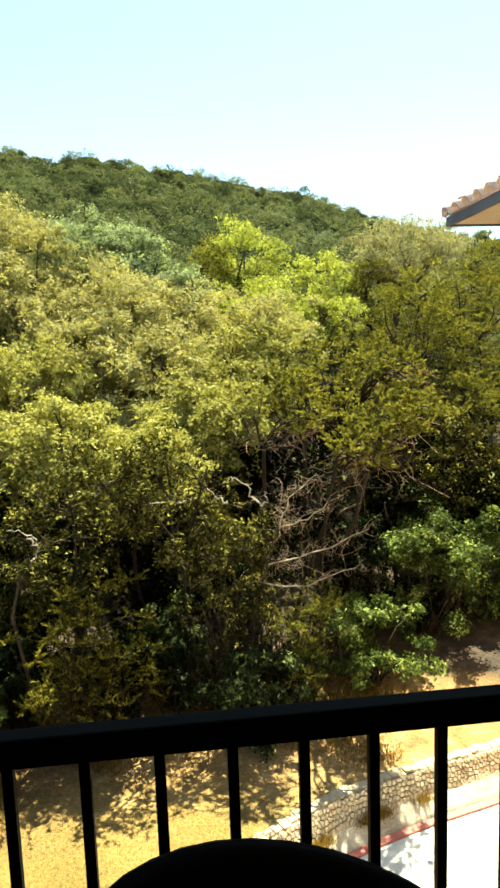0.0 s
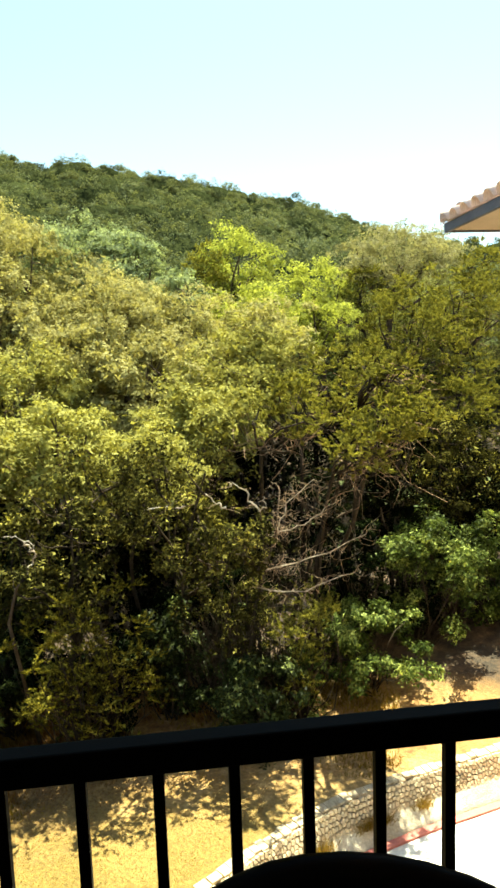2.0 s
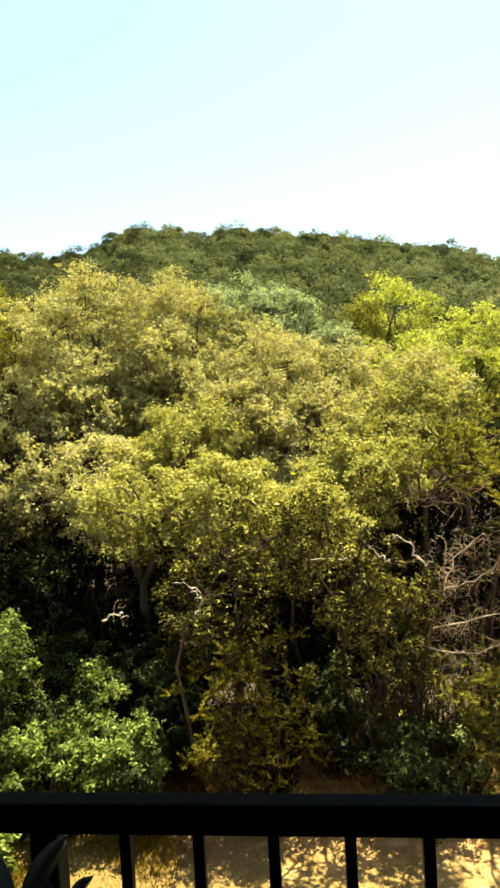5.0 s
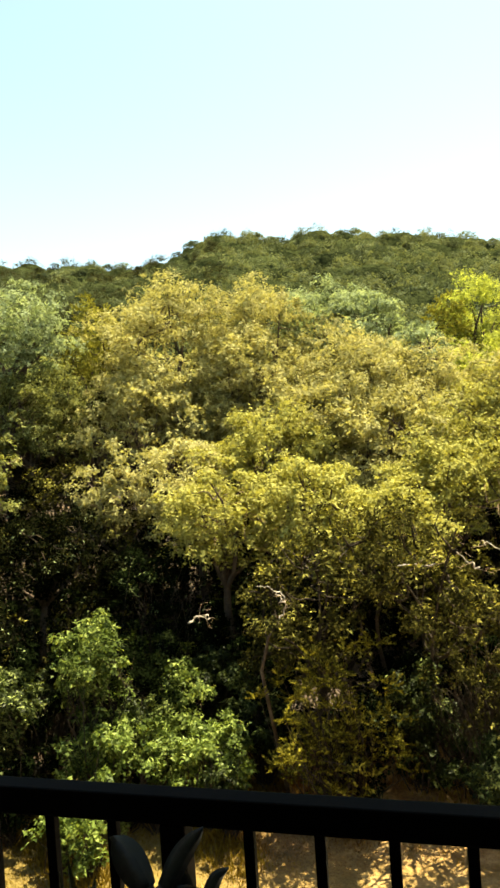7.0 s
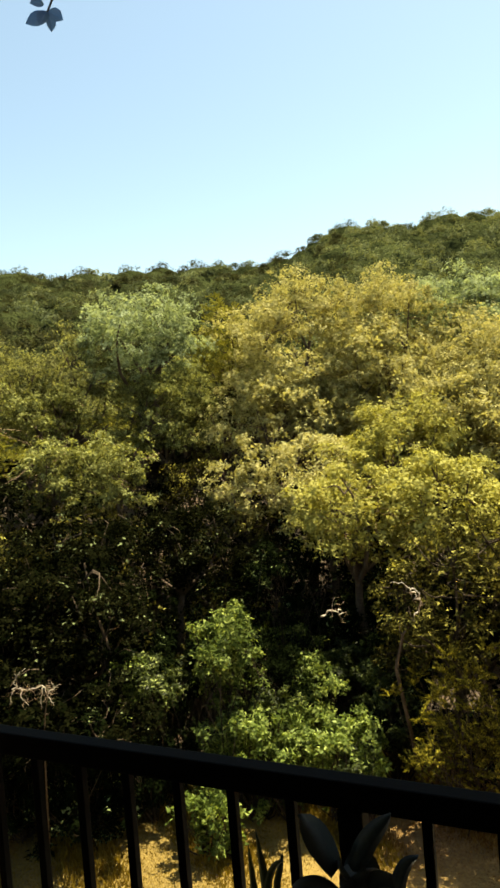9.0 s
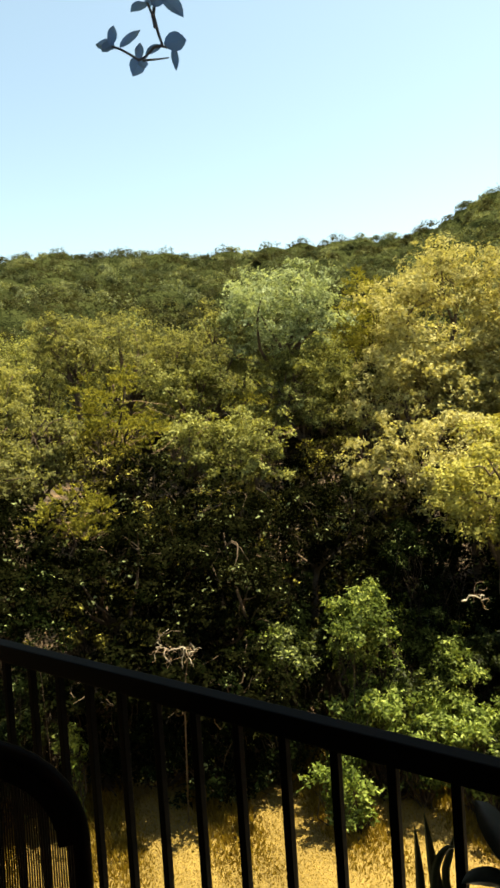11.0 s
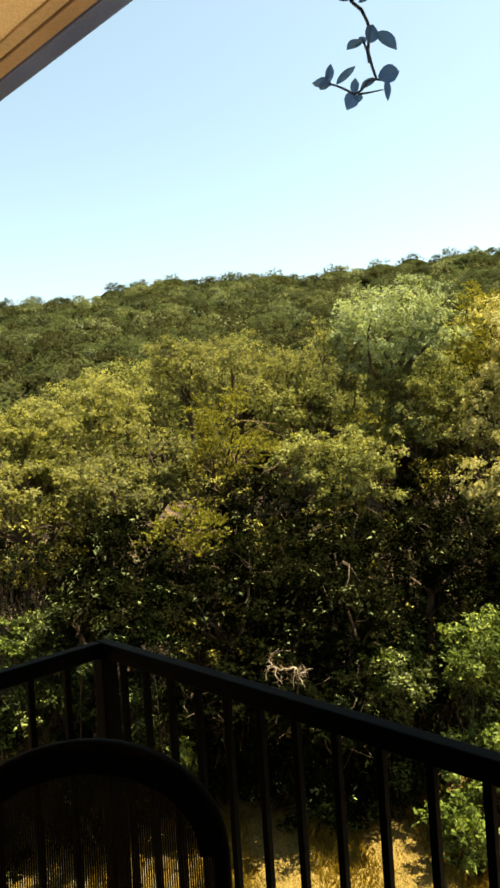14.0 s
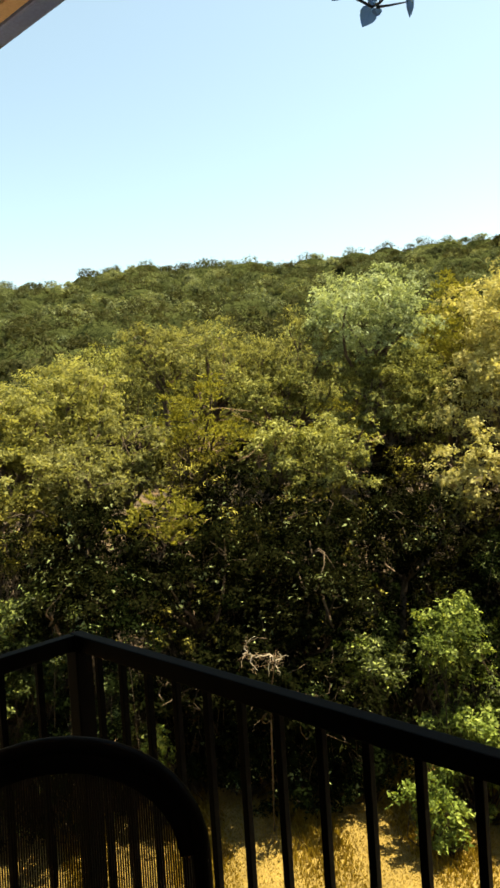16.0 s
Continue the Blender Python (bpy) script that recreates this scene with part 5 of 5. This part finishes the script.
def scatter_understory():
    """Shrubs and saplings in mostly shade-darkened colours, filling the wood behind the front row."""
    rng = np.random.default_rng(42)
    firsts = []
    for i in range(95):
        az, r = radians(rng.uniform(-36, 76)), rng.uniform(17.5, 29)
        x, y = -r * math.sin(az), r * math.cos(az)
        if i < 6:
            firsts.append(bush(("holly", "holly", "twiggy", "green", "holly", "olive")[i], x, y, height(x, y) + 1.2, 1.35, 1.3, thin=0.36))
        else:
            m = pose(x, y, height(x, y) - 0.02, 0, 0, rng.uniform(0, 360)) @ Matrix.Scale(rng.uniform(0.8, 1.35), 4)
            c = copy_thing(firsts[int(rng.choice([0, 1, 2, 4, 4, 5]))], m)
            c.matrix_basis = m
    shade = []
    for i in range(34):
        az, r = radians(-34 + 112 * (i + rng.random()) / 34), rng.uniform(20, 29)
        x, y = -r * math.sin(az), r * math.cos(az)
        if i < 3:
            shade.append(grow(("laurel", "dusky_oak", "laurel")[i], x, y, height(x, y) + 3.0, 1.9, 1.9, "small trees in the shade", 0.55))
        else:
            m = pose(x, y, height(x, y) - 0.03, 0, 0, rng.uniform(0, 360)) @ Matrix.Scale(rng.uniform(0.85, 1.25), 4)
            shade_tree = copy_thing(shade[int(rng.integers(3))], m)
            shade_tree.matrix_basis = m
    trees = []
    for i in range(46):
        az, r = radians(-38 + 115 * (i + rng.random()) / 46), rng.uniform(33, 43)
        x, y = -r * math.sin(az), r * math.cos(az)
        if i < 4:
            trees.append(grow(("juniper", "live_oak", "dusky_oak", "ash")[i], x, y, height(x, y) + 5.2, 2.4, 2.3, "trees at the foot of the hill", 0.5))
        else:
            m = pose(x, y, height(x, y) - 0.03, 0, 0, rng.uniform(0, 360)) @ Matrix.Scale(rng.uniform(0.85, 1.15), 4)
            c = copy_thing(trees[int(rng.integers(4))], m)
            c.matrix_basis = m


scatter_understory()


def hill_woods():
    """The wood on the far slope: three kinds of leaf, one darkened copy."""
    rng = np.random.default_rng(9)
    packs = [[], [], [], []]
    n_az, n_r = 250, 156
    azs, rs = np.radians(np.linspace(-36, 78, n_az)), np.linspace(39, 166, n_r)
    gx, gy = -rs[:, None] * np.sin(azs)[None, :], rs[:, None] * np.cos(azs)[None, :]
    ground = np.array([[height(p, q) for p, q in zip(u, v_)] for u, v_ in zip(gx, gy)])
    top = ground + 1.2
    r = 40.0
    while r < 162:
        step = 3.1 + 0.010 * r
        n = int(radians(112) * r / step)
        for i in range(n):
            az = -35 + 112 * (i + rng.uniform(-0.4, 0.4)) / n
            rr = r + rng.uniform(-2.6, 2.6)
            x, y = -rr * math.sin(radians(az)), rr * math.cos(radians(az))
            # junipers prevail to the west, which dims that slope by colour
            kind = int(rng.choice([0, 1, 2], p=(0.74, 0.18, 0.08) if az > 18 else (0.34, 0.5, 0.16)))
            # west of 14 degrees many crowns take the darkened leaf copy
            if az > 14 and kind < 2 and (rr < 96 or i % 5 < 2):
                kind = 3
            w = 1.35 + 2.05 * rng.random() ** 1.5
            h = w * rng.uniform(0.9, 1.4)
            g = height(x, y)
            m = 14 if rr < 120 else 22
            d = rng.normal(size=(m, 3))
            d /= np.linalg.norm(d, axis=1)[:, None]
            d[:, 2] = np.abs(d[:, 2])
            cc = d * np.array([w, w, h]) * (0.7 if rr < 120 else 0.64) + np.array([x, y, g + 1.7 + rng.uniform(-0.3, 0.6)])
            jr, ja = (rr - 39) / 127 * (n_r - 1), (az + 36) / 114 * (n_az - 1)
            sr, sa = int(w * 1.3 * n_r / 127) + 2, int(w * 1.3 / rr / radians(114) * n_az) + 2
            win = (slice(max(0, int(jr) - sr), int(jr) + sr + 1), slice(max(0, int(ja) - sa), int(ja) + sa + 1))
            far = ((gx[win] - x) ** 2 + (gy[win] - y) ** 2) / (1.25 * w) ** 2
            top[win] = np.maximum(top[win], g + 1.3 + h * (0.62 * np.sqrt(np.clip(1 - far, 0, 1)) - 0.8 * (far > 1)))
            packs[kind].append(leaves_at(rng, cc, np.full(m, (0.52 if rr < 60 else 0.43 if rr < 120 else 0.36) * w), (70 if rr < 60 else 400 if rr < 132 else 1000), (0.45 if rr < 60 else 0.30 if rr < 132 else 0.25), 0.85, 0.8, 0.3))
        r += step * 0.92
    for p, mat, name, label in zip(packs, (HILL_A, HILL_B, HILL_C, HILL_DIM), ("juniper_wood", "oak_wood", "pale_wood", "dim_hill_wood"),
                                   ("dark junipers covering the far hillside", "green oaks covering the far hillside", "pale oaks scattered on the far hillside", "brownish woods of the western slope, dimness put in their leaf colour")):
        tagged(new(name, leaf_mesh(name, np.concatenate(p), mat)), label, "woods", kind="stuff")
    # filler sheet under the crowns, standing in for their shaded gaps
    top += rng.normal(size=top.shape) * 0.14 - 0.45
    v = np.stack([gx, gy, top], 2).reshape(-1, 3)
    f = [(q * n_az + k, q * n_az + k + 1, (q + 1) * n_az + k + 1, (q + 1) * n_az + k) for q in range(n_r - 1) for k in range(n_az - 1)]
    tagged(new("hill_gap_sheet", mesh_of("hill_gap_sheet", v, f, HILL_CORE, True)), "added dark sheet for the shaded inner foliage of the hillside woods", "woods", kind="stuff")


hill_woods()


def grass():
    """Dry blades on the lawn, longer towards the wood."""
    rng = np.random.default_rng(4)
    n = 110000
    az = np.radians(rng.uniform(-20, 62, n))
    r = rng.uniform(8.6, 15.6, n)
    x, y = -r * np.sin(az), r * np.cos(az)
    keep = np.array([beside_wall(a_, b_) > 0.35 and (a_ < 2.5 or q < 0.5) and (a_ < -1.2 or a_ > 3 or math.hypot(a_, b_) < 11.0 or q < 0.2) for a_, b_, q in zip(x, y, rng.random(n))])
    x, y, r = x[keep], y[keep], r[keep]
    z = np.array([height(a_, b_) for a_, b_ in zip(x, y)])
    n = len(x)
    tall = 0.6 * np.clip((r - 11.4 + 0.7 * (x < -3)) / 1.6, 0, 1) * np.clip(np.sin(x * 1.7 + y * 2.3) + 0.6, 0.15, 1)
    h = (0.025 + 0.2 * tall) * (0.5 + rng.random(n))
    a_ = rng.uniform(0, 2 * math.pi, n)
    w = 0.010 + 0.012 * tall
    lean_ = rng.normal(size=(n, 2)) * (0.35 * h)[:, None]
    foot = np.stack([x, y, z - 0.01], 1)
    side = np.stack([np.cos(a_) * w, np.sin(a_) * w, np.zeros(n)], 1)
    tip = foot + np.stack([lean_[:, 0], lean_[:, 1], h], 1)
    q = np.stack([foot - side, foot + side, tip], 1)
    gold = x + 0.8 * np.sin(y * 2.1) < -3.6
    tagged(new("golden_grass", leaf_mesh("golden_grass", q[gold], GOLD)), "tall golden dry grass below the shrubs", "grass", kind="stuff")
    brown = ~gold & (x < -0.6) & (r + 0.5 * np.sin(x * 3.1) > 11.3)
    tagged(new("dry_weeds", leaf_mesh("dry_weeds", q[brown], WEED)), "reddish-brown dry weeds under the boughs", "grass", kind="stuff")
    q = q[~gold & ~brown]
    foot_line = [p for p in offset_line(-0.27, 1.6, 4.6)]
    n = 1500
    spot = rng.choice([0.12, 0.2, 0.5, 0.56, 0.62, 0.9], n) + rng.normal(size=n) * 0.03
    k = np.clip((spot * (len(foot_line) - 1)).astype(int), 0, len(foot_line) - 2)
    u = np.clip(spot * (len(foot_line) - 1) - k, 0, 1)
    foot = np.array([(*(foot_line[i] * (1 - v) + foot_line[i + 1] * v), -0.43) for i, v in zip(k, u)]) + rng.normal(size=(n, 3)) * np.array([0.06, 0.06, 0])
    turn_ = rng.uniform(0, 2 * math.pi, n)
    side = np.stack([np.cos(turn_), np.sin(turn_), np.zeros(n)], 1) * 0.006
    tip = foot + np.stack([rng.normal(size=n) * 0.08, rng.normal(size=n) * 0.08, 0.07 + 0.15 * rng.random(n)], 1)
    q = np.concatenate([q, np.stack([foot - side, foot + side, tip], 1)])
    tagged(new("dry_grass", leaf_mesh("dry_grass", q, GRASS)), "dry yellow grass, long at the edge of the wood", "grass", kind="stuff")


grass()


# ---- the stones of the retaining wall ----
def wall_stones():
    rng = np.random.default_rng(12)
    line = offset_line(-0.03, 0.0, 8.5)
    run = [0.0]
    for p, q in zip(line, line[1:]):
        run.append(run[-1] + (q - p).length)
    total = run[-1]
    tall = math.hypot(STEP, BATTER) - 0.02
    rows, cols = 8, 100
    du, dv = total / cols, tall / rows
    seeds = {}
    for r_ in range(-1, rows + 1):
        for k in range(-1, cols + 1):
            seeds[r_, k] = np.array([(k + 0.5 + 0.5 * (r_ % 2) + rng.uniform(-0.4, 0.4)) * du, (r_ + 0.5 + rng.uniform(-0.36, 0.36)) * dv])
    rest = []
    for r_ in range(rows):
        for k in range(cols):
            me_ = seeds[r_, k]
            cell = [np.array(q) for q in ((me_[0] - du * 1.6, 0.0), (me_[0] + du * 1.6, 0.0), (me_[0] + du * 1.6, tall), (me_[0] - du * 1.6, tall))]
            for dr in (-2, -1, 0, 1, 2):
                for dk in (-2, -1, 0, 1, 2):
                    o = seeds.get((r_ + dr, k + dk))
                    if o is None or (dr, dk) == (0, 0):
                        continue
                    nrm = (o - me_) / np.linalg.norm(o - me_)
                    off = nrm @ (o + me_) / 2 - 0.007
                    out = []
                    for p, q in zip(cell, cell[1:] + cell[:1]):
                        dp, dq = nrm @ p - off, nrm @ q - off
                        if dp <= 0:
                            out.append(p)
                        if dp * dq < 0:
                            out.append(p + (q - p) * dp / (dp - dq))
                    cell = out
                    if len(cell) < 3:
                        break
                if len(cell) < 3:
                    break
            if len(cell) < 3:
                continue
            mid = sum(cell) / len(cell)
            n = len(cell)
            face = rng.uniform(-0.016, 0.004)
            tip_u, tip_v = rng.normal() * 0.06, rng.normal() * 0.06
            verts = []
            for depth, shrink in ((0.06, 1.0), (-0.014 + face, 1.0), (-0.03 + face, 0.88)):
                for q in cell:
                    w_ = (q - mid) * (shrink + rng.uniform(-0.03, 0.0))
                    verts.append((w_[0], depth + (tip_u * w_[0] + tip_v * w_[1]) * (depth < 0), w_[1]))
            faces = [(g_ * n + i, g_ * n + (i + 1) % n, (g_ + 1) * n + (i + 1) % n, (g_ + 1) * n + i) for g_ in range(2) for i in range(n)]
            faces.append(tuple(2 * n + i for i in range(n)))
            d = min(max(mid[0], 0.01), total - 0.01)
            i = max(0, min(int(np.searchsorted(run, d)) - 1, len(line) - 2))
            p = line[i] + (line[i + 1] - line[i]) * ((d - run[i]) / (run[i + 1] - run[i]))
            t = (line[i + 1] - line[i]).normalized()
            z = -STEP + STEP * mid[1] / tall + 0.005
            p = p + Vector((t.y, -t.x)) * (BATTER * -z / STEP)
            place = Matrix.Translation((p.x, p.y, z)) @ Matrix.Rotation(math.atan2(t.y, t.x), 4, "Z") @ Matrix.Rotation(-math.atan(BATTER / STEP), 4, "X")
            if 18 <= k < 55:
                ob = new("stone", mesh_of("stone", verts, faces, STONE, False))
                ob.parent = WALL
                ob.matrix_local = place
            else:
                rest.append(([tuple(place @ Vector(q)) for q in verts], faces))
    tagged(part("stonework", mesh_of("stonework", *joined(rest), STONE), STONE, WALL, "flat irregular pale stones"), kind="stuff")
    # a flat cap course
    line = offset_line(0.1, 0.0, 9.0)
    cap = block(-0.5, 0.5, -0.105, 0.105, 0, 0.055, 0.02)
    me = bpy.data.meshes.new("cap_stone")
    cap.to_mesh(me)
    cap.free()
    me.materials.append(STONE)
    for p, q in zip(line, line[1:]):
        ln = (q - p).length
        ob = new("cap_stone", me)
        ob.parent = WALL
        mid = (p + q) / 2
        ob.matrix_local = Matrix.Translation((mid.x, mid.y, -0.03 + rng.uniform(-0.012, 0.012))) @ Matrix.Rotation(math.atan2(q.y - p.y, q.x - p.x) + rng.uniform(-0.05, 0.05), 4, "Z") @ Matrix.Diagonal((ln * rng.uniform(0.86, 0.97), rng.uniform(0.7, 1.2), 1, 1))


wall_stones()
